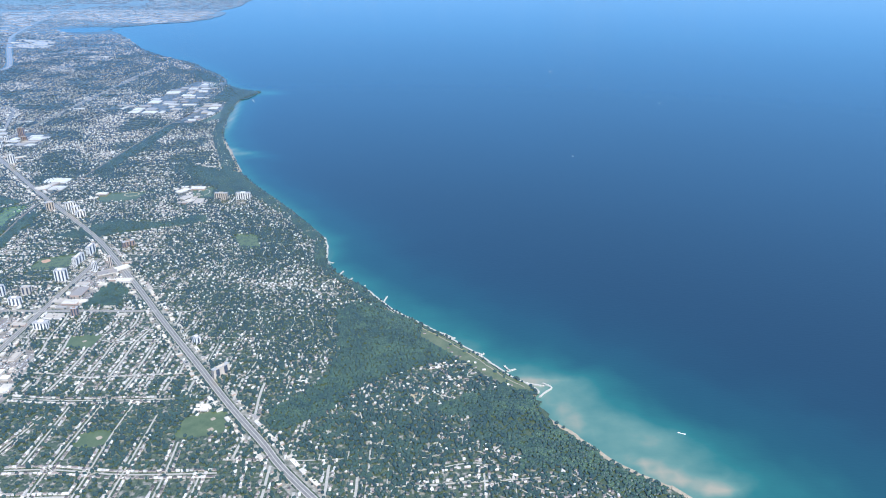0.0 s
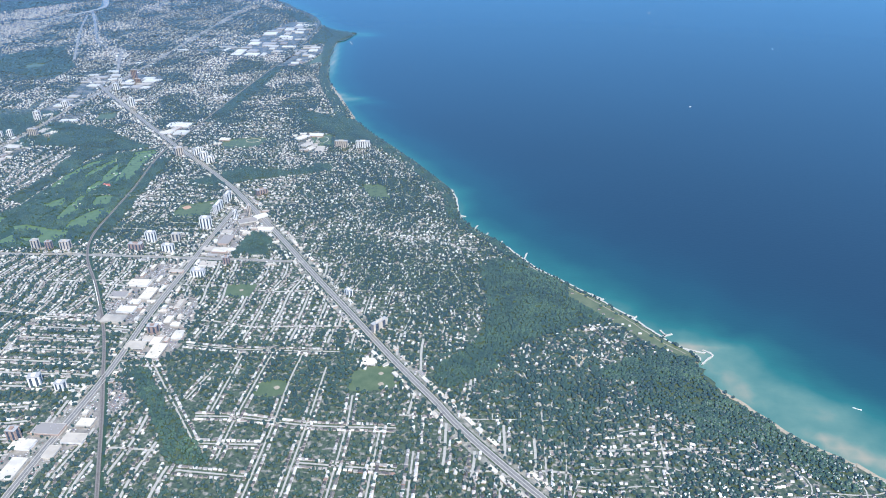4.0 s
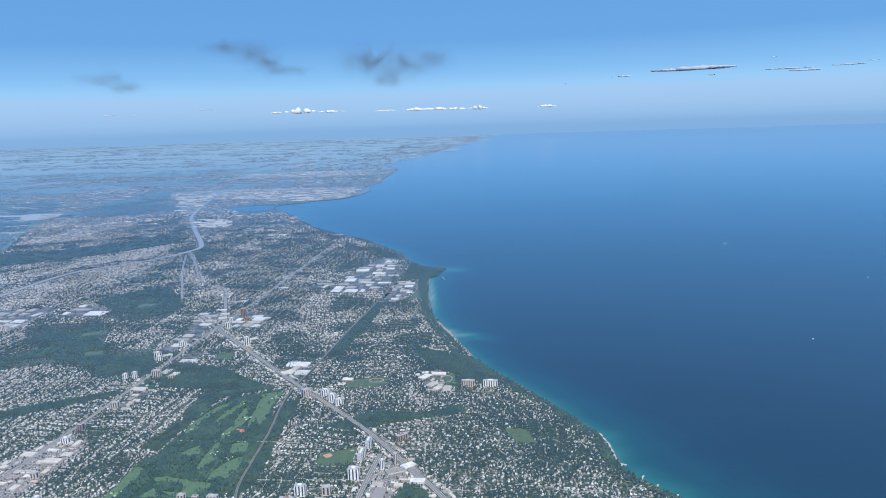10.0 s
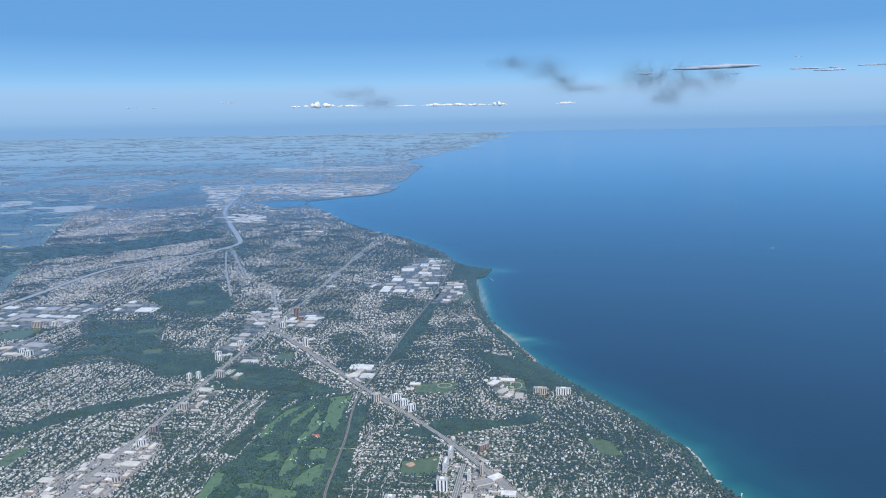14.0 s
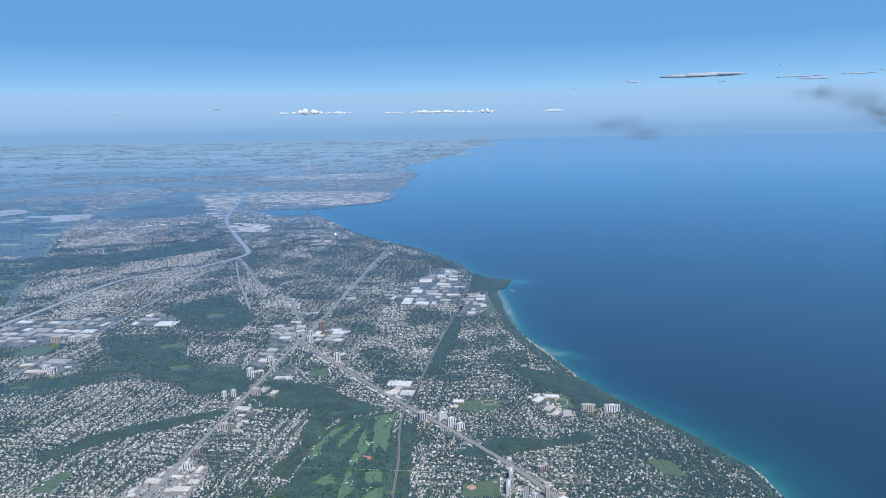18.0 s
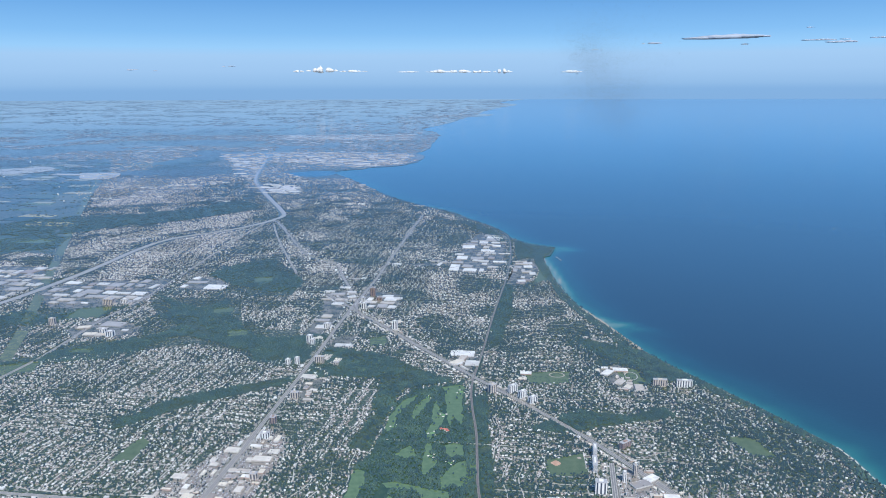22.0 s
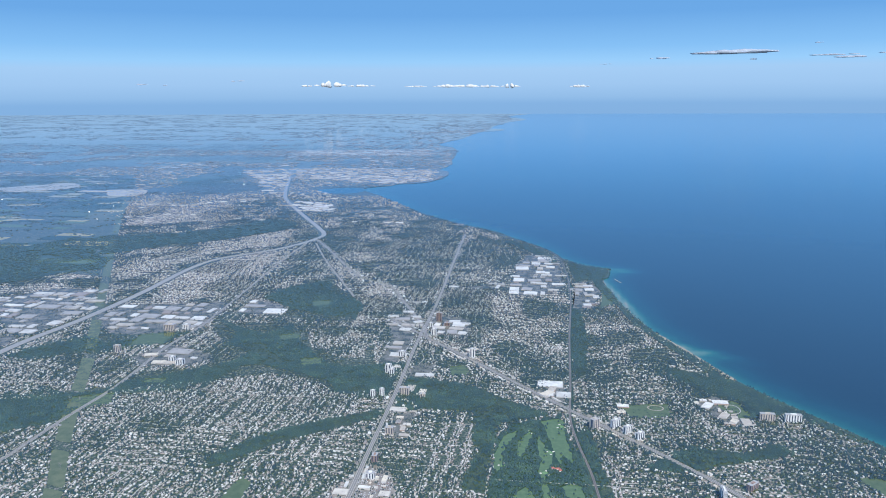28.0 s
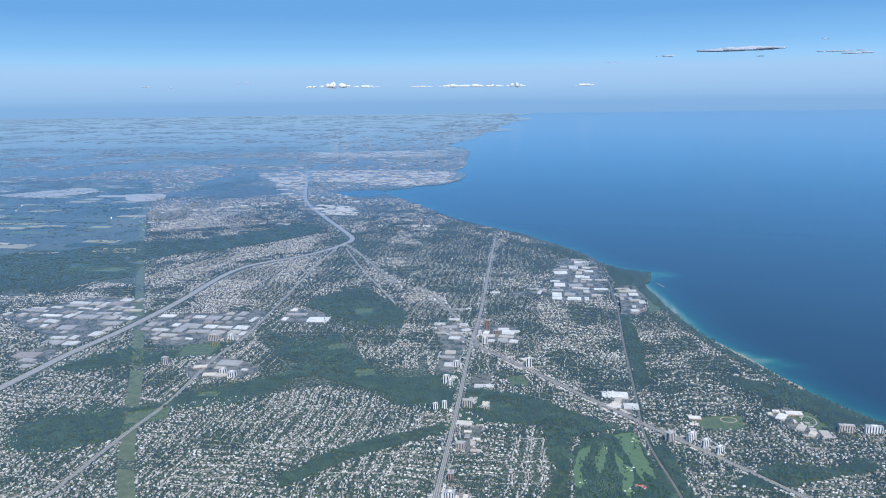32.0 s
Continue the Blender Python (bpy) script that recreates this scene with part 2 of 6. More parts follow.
# the straight streets nearest the flight
NEAR_STREETS = [[(-82.6, 125), (-85, 113.1)], [(-78.6, 129.3), (-78.6, 109)], [(-72.3, 129.7), (-73.1, 108.4), (-72.8, 97)], [(-65.4, 130.9), (-65.8, 120.4), (-65.3, 106.7), (-65.2, 88)],
                [(-59.2, 126), (-58.9, 110.5), (-58.8, 88)], [(-51.8, 117), (-51.1, 106.8), (-51, 88)], [(-44.6, 108), (-44.3, 88)], [(-37.6, 102), (-37.2, 88)],
                [(-81.1, 108.3), (-72.1, 108.6), (-58.7, 107.4), (-41.6, 108)], [(-78.4, 100.9), (-66, 101.4)], [(-92.4, 131.6), (-80.5, 130.8), (-57.8, 131.6)],
                [(-58, 97.5), (-40, 97)], [(-79, 94), (-66, 93.4)]]
NEAR_BLOCK = [(-97, 127), (-92, 133.5), (-56, 133.5), (-47, 118), (-36, 104), (-27, 92), (-27, 84), (-74, 84)]
WOODS = [
    [(-324, 340.6), (-304.5, 345.8), (-278.5, 346.4), (-265, 315.8), (-248.2, 304.6), (-234.7, 305.7), (-221.3, 285.5), (-219.3, 272.5), (-238.5, 268), (-251.5, 278.6),
     (-269.4, 283.8), (-286.7, 273.8), (-312.7, 264.7), (-322.3, 256.9), (-328.5, 263.1), (-322.3, 278), (-314, 281), (-303, 285), (-296, 298), (-301, 314), (-313, 324)],
    [(-311, 416), (-295.7, 433.8), (-275.5, 410.3), (-259.4, 383.8), (-255.4, 357), (-277.7, 351.9), (-291.8, 359.5), (-297, 376), (-318, 390)],
    [(-214, 286.3), (-195.7, 283.2), (-182.4, 275.8), (-167.9, 265.3), (-160, 258), (-175.4, 249.3), (-176, 237.5), (-177, 216.1), (-176.5, 204),
     (-182.9, 205.4), (-181, 229.3), (-183.7, 236.4), (-185.4, 256.8), (-197.3, 257.9), (-214, 257.1)],
    [(-263.3, 212), (-252, 230.9), (-236.4, 243.5), (-219, 255), (-218, 249), (-232.3, 236.5), (-245.8, 225), (-259.4, 207.1)],
    [(-367.3, 234.7), (-360.9, 243.9), (-347.3, 247.3), (-337.3, 256.5), (-325.9, 260.7), (-321.1, 250.8), (-325.4, 238.1), (-328.3, 226.5), (-344.1, 222.2), (-353, 217.7)],
    [(-393, 285.5), (-388, 298), (-377.5, 309.5), (-365.7, 322), (-346.7, 326), (-325, 331), (-342.3, 308), (-361.2, 295), (-383.6, 285)],
    [(-556, 512.6), (-523.7, 543), (-462, 573.7), (-426, 617.6), (-396.5, 644), (-380, 596), (-416.2, 545), (-447.3, 525), (-470, 494), (-524.8, 489)],
    [(-650, 470), (-556, 512.6), (-480, 488), (-454, 453), (-477, 415), (-495, 390), (-560, 420)],
    [(-28.4, 173), (-22, 178), (-10.3, 168), (-0.9, 155.4), (2.6, 149.8), (-4.9, 145.4), (-13.1, 141.1), (-19.3, 136.5), (-24.6, 126.9), (-33.4, 121.3), (-35.7, 127.5), (-28.3, 137.4), (-25.3, 151.6)],
    [(10.3, 135.7), (16.4, 138.1), (20.5, 131.1), (23.4, 121.7), (30.5, 112.7), (40, 102), (36, 98), (28.6, 106), (22.8, 110.7), (14.5, 109.5), (14.8, 115.2), (8.7, 117.8), (5, 120), (7.3, 125.3), (-1.5, 127.4), (2.2, 132.4)],
    [(-99.8, 120.6), (-93.7, 112.5), (-87.5, 104.2), (-80.9, 95.9), (-74, 96.5), (-79.2, 101.8), (-86.3, 109.6), (-93.1, 117.3), (-98.7, 123.3)],
    [(-190, 161.7), (-173.3, 168.4), (-168.7, 152), (-190, 146)],
    [(-146.3, 180), (-149, 215), (-151, 245), (-146, 248), (-143, 225), (-139.5, 200), (-138.5, 182)],
    [(-113, 314), (-86, 296), (-76, 272), (-84, 269.5), (-91, 266), (-90, 280), (-98, 285), (-110, 299)],
    [(-131, 225), (-114.6, 239.8), (-99, 239), (-88, 246), (-84, 240), (-102.2, 231.9), (-120, 224)],
    [(-144, 452), (-127, 460), (-123, 478), (-124, 485), (-136, 492), (-148, 504), (-147, 470)],
    [(-97, 175.6), (-96, 188.1), (-89.6, 186.2), (-87.6, 175.3)],
    [(-149.5, 392), (-144, 388), (-142.5, 345), (-144.5, 305), (-148.5, 292), (-149.8, 320), (-149.3, 350)],
    [(-155, 505), (-165, 535), (-190, 572), (-195, 570), (-172, 528), (-160, 500)],
]
BANK = [(19.8, 134.8), (16.5, 135.6), (11, 140.5), (5, 147.5), (-1, 154), (-6, 159.5), (-5, 163.4), (2, 157.4), (8.6, 149.6), (14, 142.2), (18.8, 138)]
GOLF = [(-176.5, 173), (-178.5, 194.2), (-176, 202.5), (-175.5, 219.2), (-175.8, 238.2), (-172, 248.2), (-166.7, 252.9), (-155.1, 257.5), (-152.4, 241.1), (-147.5, 220.5), (-144.6, 200), (-142.5, 182), (-148, 175)]
HYDRO_LINE = [(-293, 178), (-298.5, 190), (-313, 212.7), (-332.2, 246.8), (-355.5, 290.4), (-392.1, 351.8), (-430.5, 417.8), (-476.2, 494.8), (-512, 556.2), (-580, 674), (-655, 804.8)]
HYDRO = [(x - 3.3, y + 0.5) for x, y in HYDRO_LINE] + [(x + 3.3, y - 0.5) for x, y in HYDRO_LINE[::-1]]
LAWNS = [
    [(-288, 388), (-279, 391), (-276, 382), (-284, 378)], [(-264, 301), (-256, 303), (-254, 296), (-261, 293)], [(-285, 330), (-277, 333), (-274, 326), (-282, 323)], [(-318, 271), (-309, 272), (-309, 268), (-317, 266)],
    [(-71.9, 119.6), (-66.6, 120.8), (-66.2, 116), (-71.7, 115.6)], [(-53, 125), (-45.9, 127.6), (-43.3, 121), (-52.6, 118.6)],
    [(-92.5, 158.5), (-84.8, 158.9), (-85.1, 153.4), (-91.6, 153.1)], [(-160, 134.2), (-149.6, 134.6), (-146.8, 129.3), (-158, 128.3)],
    [(-69.9, 228.1), (-62.7, 227.3), (-59.5, 217), (-66.3, 217.8)], [(-124.9, 205.9), (-114.3, 211), (-113.7, 200.9), (-124.1, 198.2)],
    [(-133.4, 270.3), (-117.3, 273.3), (-117.3, 263.6), (-131.4, 261.1)], [(-199.8, 149.8), (-200.9, 160.8), (-196.2, 160.3), (-194, 150.7)],
    [(-249.2, 188.6), (-247.8, 203.9), (-243.5, 198.8), (-243.7, 189.6)], [(-100, 278), (-92, 279), (-90, 267), (-96, 266)],
    [(-134.4, 444), (-126, 436), (-125.9, 405.6), (-133, 396), (-131, 425)], [(-350, 322), (-335, 326), (-333, 311), (-347, 306)],
    [(-335, 250), (-322, 256), (-318, 246), (-331, 240)], [(-200, 300), (-194, 302), (-191, 294), (-198, 291)],
]
TOWN = [   # shops, works and parking
    [(-231.8, 154.7), (-227.2, 177.5), (-213, 216.1), (-202.7, 205), (-201.7, 181.6), (-202.9, 162.1), (-208, 140), (-225.2, 138)],
    [(-184.4, 415), (-181.4, 476), (-176.7, 524), (-157, 522), (-151.5, 437), (-164.3, 416)], [(-148.5, 391), (-144.5, 445), (-134.5, 446), (-131.2, 427.8), (-136.9, 396)],
    [(-474, 355), (-464, 375), (-443, 396), (-416, 393), (-397, 366), (-400, 350), (-401, 316), (-412, 313), (-427, 328)], [(-388, 345), (-386, 366), (-334, 380), (-327.5, 336), (-343.3, 325.6), (-363.8, 321), (-380, 334)],
    [(-322, 361), (-320, 385), (-300, 379), (-298, 361)], [(-422, 300), (-416, 312), (-404, 309), (-404, 284)], [(-240, 361), (-228, 374), (-222, 338), (-222, 308), (-225, 283), (-229, 294), (-231, 328)],
    [(-215, 300), (-206, 303), (-207, 290), (-215, 286)], [(-212, 430), (-196, 434), (-186, 436), (-186, 430), (-200, 426)],
    [(-337, 293), (-331, 310), (-315, 306), (-304, 298), (-307, 287), (-327, 284)], [(-218, 372), (-200, 366), (-198, 340), (-217, 345)],
    [(-105, 173), (-105.5, 198), (-96, 204), (-91.5, 190), (-97.5, 186), (-97.5, 174)], [(-120, 140), (-108, 140), (-108, 168), (-116, 168)],
    [(-104, 90), (-96, 112), (-104, 116), (-112, 92)], [(-107, 276), (-99, 284), (-91, 262), (-98, 258)], [(-160, 290), (-153, 292), (-154, 268), (-164, 274)],
    [(-104, 128), (-94, 128), (-97, 150), (-104, 150)], [(-212, 235), (-206, 235), (-206, 275), (-213, 275)],
]
# far suburbs of close-set houses, and far works
BLOCKS = [[(-443, 446), (-435, 472), (-417, 521), (-375, 590), (-356, 549), (-404, 493), (-414, 427)], [(-401, 421), (-384, 478), (-354, 518), (-342, 443), (-342, 390), (-368, 376)],
          [(-483, 426), (-485, 458), (-462, 460), (-445, 431), (-455, 408)], [(-644, 782), (-536, 815), (-444, 640), (-529, 602)]]
WORKS = [[(-636, 1091), (-554, 1131), (-335, 1124), (-317, 973), (-380, 931), (-469, 977), (-564, 971)], [(-452, 775), (-388, 751), (-376, 699), (-416, 699)],
         [(-587, 1028), (-504, 929), (-463, 797), (-480, 810)], [(-700, 1500), (-420, 1560), (-380, 1400), (-640, 1380)], [(-620, 2300), (-380, 2600), (-340, 2450), (-560, 2200)]]
FIELDS = [(-436, 424), (-520, 440), (-900, 500), (-1300, 900), (-760, 1000), (-660, 830), (-520, 570)]
rng = np.random.default_rng(7)


def inside(p, poly):
    q = np.asarray(poly, float)
    a, b = q, np.roll(q, -1, 0)
    hit = np.zeros(len(p), bool)
    for (x1, y1), (x2, y2) in zip(a, b):
        if y1 != y2:
            hit ^= ((p[:, 1] < y1) != (p[:, 1] < y2)) & (p[:, 0] < (x2 - x1) * (p[:, 1] - y1) / (y2 - y1) + x1)
    return hit


def inside_any(p, polys):
    out = np.zeros(len(p), bool)
    for q in polys:
        out |= inside(p, q)
    return out


def off_line(p, line):
    """How far each point is from a line of road or shore."""
    q, best = np.asarray(line, float), np.full(len(p), 1e9)
    for a, b in zip(q[:-1], q[1:]):
        d = b - a
        u = np.clip(((p - a) @ d) / (d @ d), 0, 1)
        best = np.minimum(best, np.hypot(*(p - a - u[:, None] * d).T))
    return best


def smooth(line, step):
    """A line rounded through its points, a point about every step."""
    q, out = [Vector(v) for v in line], []
    for i in range(len(q) - 1):
        a, b, c, d = q[max(i - 1, 0)], q[i], q[i + 1], q[min(i + 2, len(q) - 1)]
        n = max(2, min(60, int((c - b).length / step)))
        for k in range(n):
            u = k / n
            out.append(0.5 * (2 * b + (c - a) * u + (2 * a - 5 * b + 4 * c - d) * u * u + (3 * b - 3 * c + d - a) * u ** 3))
    return [tuple(v) for v in out + [q[-1]]]


coast = smooth(SHORE, 1.2)
coast = [(x + 0.45 * noise.noise((x * 0.35, y * 0.35, 1)) + 0.25 * noise.noise((x, y, 3)), y + 0.35 * noise.noise((x * 0.4, y * 0.4, 7))) for x, y in coast]
coast += [(x + 1.5 * noise.noise((x * 0.08, y * 0.08, 1)), y) for x, y in smooth(SHORE_FAR, 6)]
LAND = coast + [(-300, 4950), (-4800, 4950), (-4950, -300), (90, -300)]
LAND_TEST = SHORE + SHORE_FAR + [(-4800, 4950), (-4950, -300), (90, -300)]


# ---- mesh helpers ----
def mesh_of(name, verts, faces, mats, slots=None):
    me = bpy.data.meshes.new(name)
    me.from_pydata([tuple(v) for v in verts], [], faces)
    for m in mats if isinstance(mats, (list, tuple)) else [mats]:
        me.materials.append(m)
    if slots is not None:
        me.polygons.foreach_set("material_index", np.asarray(slots, np.int32))
    me.update()
    return me


def tri_mesh(name, verts, tris, mats, slots=None):
    """A mesh of many triangles at once."""
    me = bpy.data.meshes.new(name)
    me.vertices.add(len(verts))
    me.vertices.foreach_set("co", np.ascontiguousarray(verts, np.float32).ravel())
    me.loops.add(tris.size)
    me.loops.foreach_set("vertex_index", np.ascontiguousarray(tris, np.int32).ravel())
    me.polygons.add(len(tris))
    me.polygons.foreach_set("loop_start", np.arange(0, tris.size, 3, dtype=np.int32))
    for m in mats:
        me.materials.append(m)
    if slots is not None:
        me.polygons.foreach_set("material_index", np.ascontiguousarray(slots, np.int32))
    me.update(calc_edges=True)
    me.validate()
    me.shade_flat()
    return me


def strew(name, shape, where, sizes, turns, mats, slots=None):
    """Copies of one small shape (verts, tris) at many places, joined into one mesh."""
    v, f = np.asarray(shape[0], float), np.asarray(shape[1], np.int64)
    c, s = np.cos(turns)[:, None], np.sin(turns)[:, None]
    x, y, z = (v[None, :, i] * sizes[:, i, None] for i in range(3))
    co = np.stack([x * c - y * s + where[:, 0, None], x * s + y * c + where[:, 1, None], z + where[:, 2, None]], -1).reshape(-1, 3)
    tri = (f[None] + (np.arange(len(where)) * len(v))[:, None, None]).reshape(-1, 3)
    sl = None if slots is None else np.tile(slots, len(where))
    return tri_mesh(name, co, tri, mats, sl)


def part(name, me, parent, label="", at=None):
    ob = new(name, me)
    ob.parent = parent
    if at is not None:
        ob.matrix_basis = at
    return tagged(ob, label)


def slab(poly, z, top):
    """A flat piece of ground with a rim, from its outline."""
    n = len(poly)
    if sum(a[0] * b[1] - b[0] * a[1] for a, b in zip(poly, poly[1:] + poly[:1])) < 0:
        poly = poly[::-1]
    v = [(x, y, top) for x, y in poly] + [(x, y, z) for x, y in poly]
    return v, [tuple(range(n))] + [(i, n + i, n + (i + 1) % n, (i + 1) % n) for i in range(n)]


def strip(line, widths, z, thick=0.02):
    """A road of given width along a line: a top and two low sides."""
    q = np.asarray(line, float)
    d = np.gradient(q, axis=0)
    d /= np.hypot(*d.T)[:, None] + 1e-9
    nrm = np.stack([-d[:, 1], d[:, 0]], 1)
    lo, hi = (q + nrm * w for w in widths)
    n = len(q)
    v = [(x, y, z) for x, y in lo] + [(x, y, z) for x, y in hi] + [(x, y, z - thick) for x, y in lo] + [(x, y, z - thick) for x, y in hi]
    f = []
    for i in range(n - 1):
        f += [(i, n + i, n + i + 1, i + 1)[::-1], (i, i + 1, 2 * n + i + 1, 2 * n + i)[::-1], (n + i, 3 * n + i, 3 * n + i + 1, n + i + 1)[::-1]]
    return v, f


def box(x0, y0, z0, x1, y1, z1):
    v = [(x0, y0, z0), (x1, y0, z0), (x1, y1, z0), (x0, y1, z0), (x0, y0, z1), (x1, y0, z1), (x1, y1, z1), (x0, y1, z1)]
    return v, [(0, 3, 2, 1), (4, 5, 6, 7), (0, 1, 5, 4), (1, 2, 6, 5), (2, 3, 7, 6), (3, 0, 4, 7)]


def joined(pieces):
    v, f = [], []
    for a, b in pieces:
        f += [tuple(i + len(v) for i in q) for q in b]
        v += a
    return v, f


def rounded(poly, step=1.0, jag=0.4, seed=0):
    u = 0.5 if step < 4 else 0.035
    q = smooth(poly + poly[:1], step)[:-1]
    return [(x + jag * noise.noise((x * u, y * u, seed)), y + jag * noise.noise((x * u, y * u, seed + 9))) for x, y in q]

# ---- surfaces ----
def land_material():
    """Suburban ground: lawns, drives and worn yards close in, a patchwork of fields and towns far off."""
    m, nt = fresh("suburban_ground")
    lawn = blend(nt, grain(nt, 1.3, 4), (0.032, 0.05, 0.026), (0.085, 0.11, 0.06))
    paved = blend(nt, grain(nt, 2.6, 2), (0.20, 0.185, 0.165), (0.38, 0.35, 0.31))
    near = blend(nt, grain(nt, 0.9, 5, 0.53, 0.66), lawn, paved)
    geo = nt.nodes.new("ShaderNodeNewGeometry")
    vor = node(nt, "ShaderNodeTexVoronoi", Scale=0.022)
    vor.distance = "CHEBYCHEV"
    nt.links.new(geo.outputs["Position"], vor.inputs["Vector"])
    sep = nt.nodes.new("ShaderNodeSeparateColor")
    nt.links.new(vor.outputs["Color"], sep.inputs[0])
    field = ramp(nt, sep.outputs[0], [(0, (0.05, 0.075, 0.04)), (0.3, (0.09, 0.12, 0.06)), (0.5, (0.16, 0.165, 0.10)), (0.72, (0.24, 0.23, 0.17)), (0.86, (0.08, 0.105, 0.055))], True)
    wood = blend(nt, grain(nt, 0.2, 4), (0.025, 0.042, 0.022), (0.07, 0.095, 0.05))
    field = blend(nt, grain(nt, 0.012, 6, 0.40, 0.50), wood, field)
    town = blend(nt, grain(nt, 0.25, 6, 0.50, 0.66), (0.045, 0.062, 0.042), (0.22, 0.21, 0.20))
    far = blend(nt, grain(nt, 0.006, 5, 0.40, 0.52), field, town)
    sx = nt.nodes.new("ShaderNodeSeparateXYZ")
    nt.links.new(geo.outputs["Position"], sx.inputs[0])
    reach = mathn(nt, "ADD", sx.outputs[1], mathn(nt, "MULTIPLY", sx.outputs[0], -0.55))
    span = node(nt, "ShaderNodeMapRange")
    span.inputs[1].default_value, span.inputs[2].default_value = 800, 1050
    nt.links.new(reach, span.inputs[0])
    return finish(m, blend(nt, span.outputs[0], near, far), 0.9, haze_share=0.9)


def water_material():
    """Deep lake water, greener over the shoals and milky with silt along the bluffs."""
    m, nt = fresh("lake_water")
    at = nt.nodes.new("ShaderNodeAttribute")
    at.attribute_name = "silt"
    deep = blend(nt, grain(nt, 0.004, 4), (0.0006, 0.008, 0.022), (0.0012, 0.013, 0.034))
    silt = mathn(nt, "ADD", at.outputs["Fac"], mathn(nt, "MULTIPLY", mathn(nt, "SUBTRACT", grain(nt, 0.09, 5, 0.2, 0.8), 0.5), mathn(nt, "MULTIPLY", at.outputs["Fac"], 0.5)))
    tone = ramp(nt, silt, [(0, (0.002, 0.022, 0.050)), (0.25, (0.003, 0.048, 0.066)), (0.5, (0.012, 0.115, 0.108)), (0.75, (0.10, 0.20, 0.165)), (1.0, (0.30, 0.28, 0.21))])
    use = node(nt, "ShaderNodeMapRange")
    use.inputs[2].default_value = 0.15
    nt.links.new(silt, use.inputs[0])
    c = blend(nt, use.outputs[0], deep, tone)
    # one glossy layer carries both the water's sky reflection and the imitated haze
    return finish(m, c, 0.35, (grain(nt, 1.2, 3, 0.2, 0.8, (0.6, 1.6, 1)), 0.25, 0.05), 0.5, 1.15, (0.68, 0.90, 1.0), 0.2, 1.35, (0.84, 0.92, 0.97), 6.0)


def leaf_material(name, dark, light, haze_share=1.35):
    m, nt = fresh(name)
    c = blend(nt, chance(nt, "island"), dark, light)
    c = blend(nt, 0.4, c, blend(nt, grain(nt, 5.0, 3), dark, light))
    c = blend(nt, mathn(nt, "MULTIPLY", grain(nt, 0.16, 4, 0.45, 0.65), 0.6), c, tuple(1.25 * v for v in light))
    return finish(m, c, 0.8, haze_share=haze_share)


def coloured(name, stops, rough=0.8, scale=2.0, vary="island"):
    """Pieces that each take one of several colours, with soiling."""
    m, nt = fresh(name)
    c = ramp(nt, chance(nt, vary), stops, True)
    c = blend(nt, mathn(nt, "MULTIPLY", grain(nt, scale, 4), 0.35), c, tuple(0.5 * v for v in stops[0][1]))
    return finish(m, c, rough, haze_share=0.95)


M_LAND, M_WATER = land_material(), water_material()
M_TREE = leaf_material("street_tree_leaves", (0.013, 0.031, 0.017), (0.044, 0.076, 0.036))
M_WOOD = leaf_material("woodland_leaves", (0.014, 0.036, 0.018), (0.070, 0.115, 0.048))
# leaves with a thicker imitated haze for the far country
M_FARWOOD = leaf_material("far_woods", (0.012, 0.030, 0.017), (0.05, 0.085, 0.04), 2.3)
M_BARK = plain("bark", (0.06, 0.045, 0.035), (0.12, 0.09, 0.07), 6)
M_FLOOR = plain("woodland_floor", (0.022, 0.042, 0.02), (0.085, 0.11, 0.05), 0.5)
M_LAWN = plain("mown_grass", (0.065, 0.10, 0.042), (0.115, 0.15, 0.07), 0.5)
M_ROUGH = plain("rough_grass", (0.02, 0.045, 0.017), (0.045, 0.078, 0.03), 0.5)
M_FAIR = plain("fairway_grass", (0.075, 0.13, 0.055), (0.125, 0.19, 0.085), 0.7)
M_MEADOW = plain("corridor_meadow", (0.075, 0.105, 0.05), (0.15, 0.17, 0.09), 0.35)
M_SAND = plain("beach_sand", (0.30, 0.25, 0.18), (0.44, 0.38, 0.29), 1.5)
M_STONE = plain("armour_stone", (0.36, 0.34, 0.30), (0.58, 0.56, 0.51), 3.0, vary="island")
M_CLAY = plain("bluff_clay", (0.22, 0.20, 0.15), (0.40, 0.36, 0.28), 0.8)
M_ASPHALT = plain("worn_asphalt", (0.15, 0.145, 0.14), (0.26, 0.25, 0.24), 1.5)
M_CONCRETE = plain("road_concrete", (0.36, 0.34, 0.31), (0.50, 0.47, 0.43), 2.0)
M_STREET = plain("side_street", (0.33, 0.315, 0.29), (0.48, 0.46, 0.42), 2.0)
M_HIGHWAY = plain("highway_concrete", (0.24, 0.235, 0.23), (0.36, 0.35, 0.34), 0.8)
M_PAINT = plain("road_paint", (0.55, 0.55, 0.53), (0.75, 0.75, 0.72), 4.0)
M_LOT = plain("parking_asphalt", (0.13, 0.12, 0.105), (0.33, 0.30, 0.265), 0.6)
M_YARD = plain("works_yards", (0.03, 0.048, 0.027), (0.25, 0.235, 0.215), 0.22)
M_STRIP = plain("shop_forecourts", (0.06, 0.075, 0.045), (0.42, 0.39, 0.35), 0.8)
M_BALLAST = plain("rail_ballast", (0.10, 0.085, 0.075), (0.19, 0.17, 0.15), 3.0)
M_STEEL = plain("rail_steel", (0.2, 0.18, 0.16), (0.34, 0.32, 0.30), 8.0, 0.45)
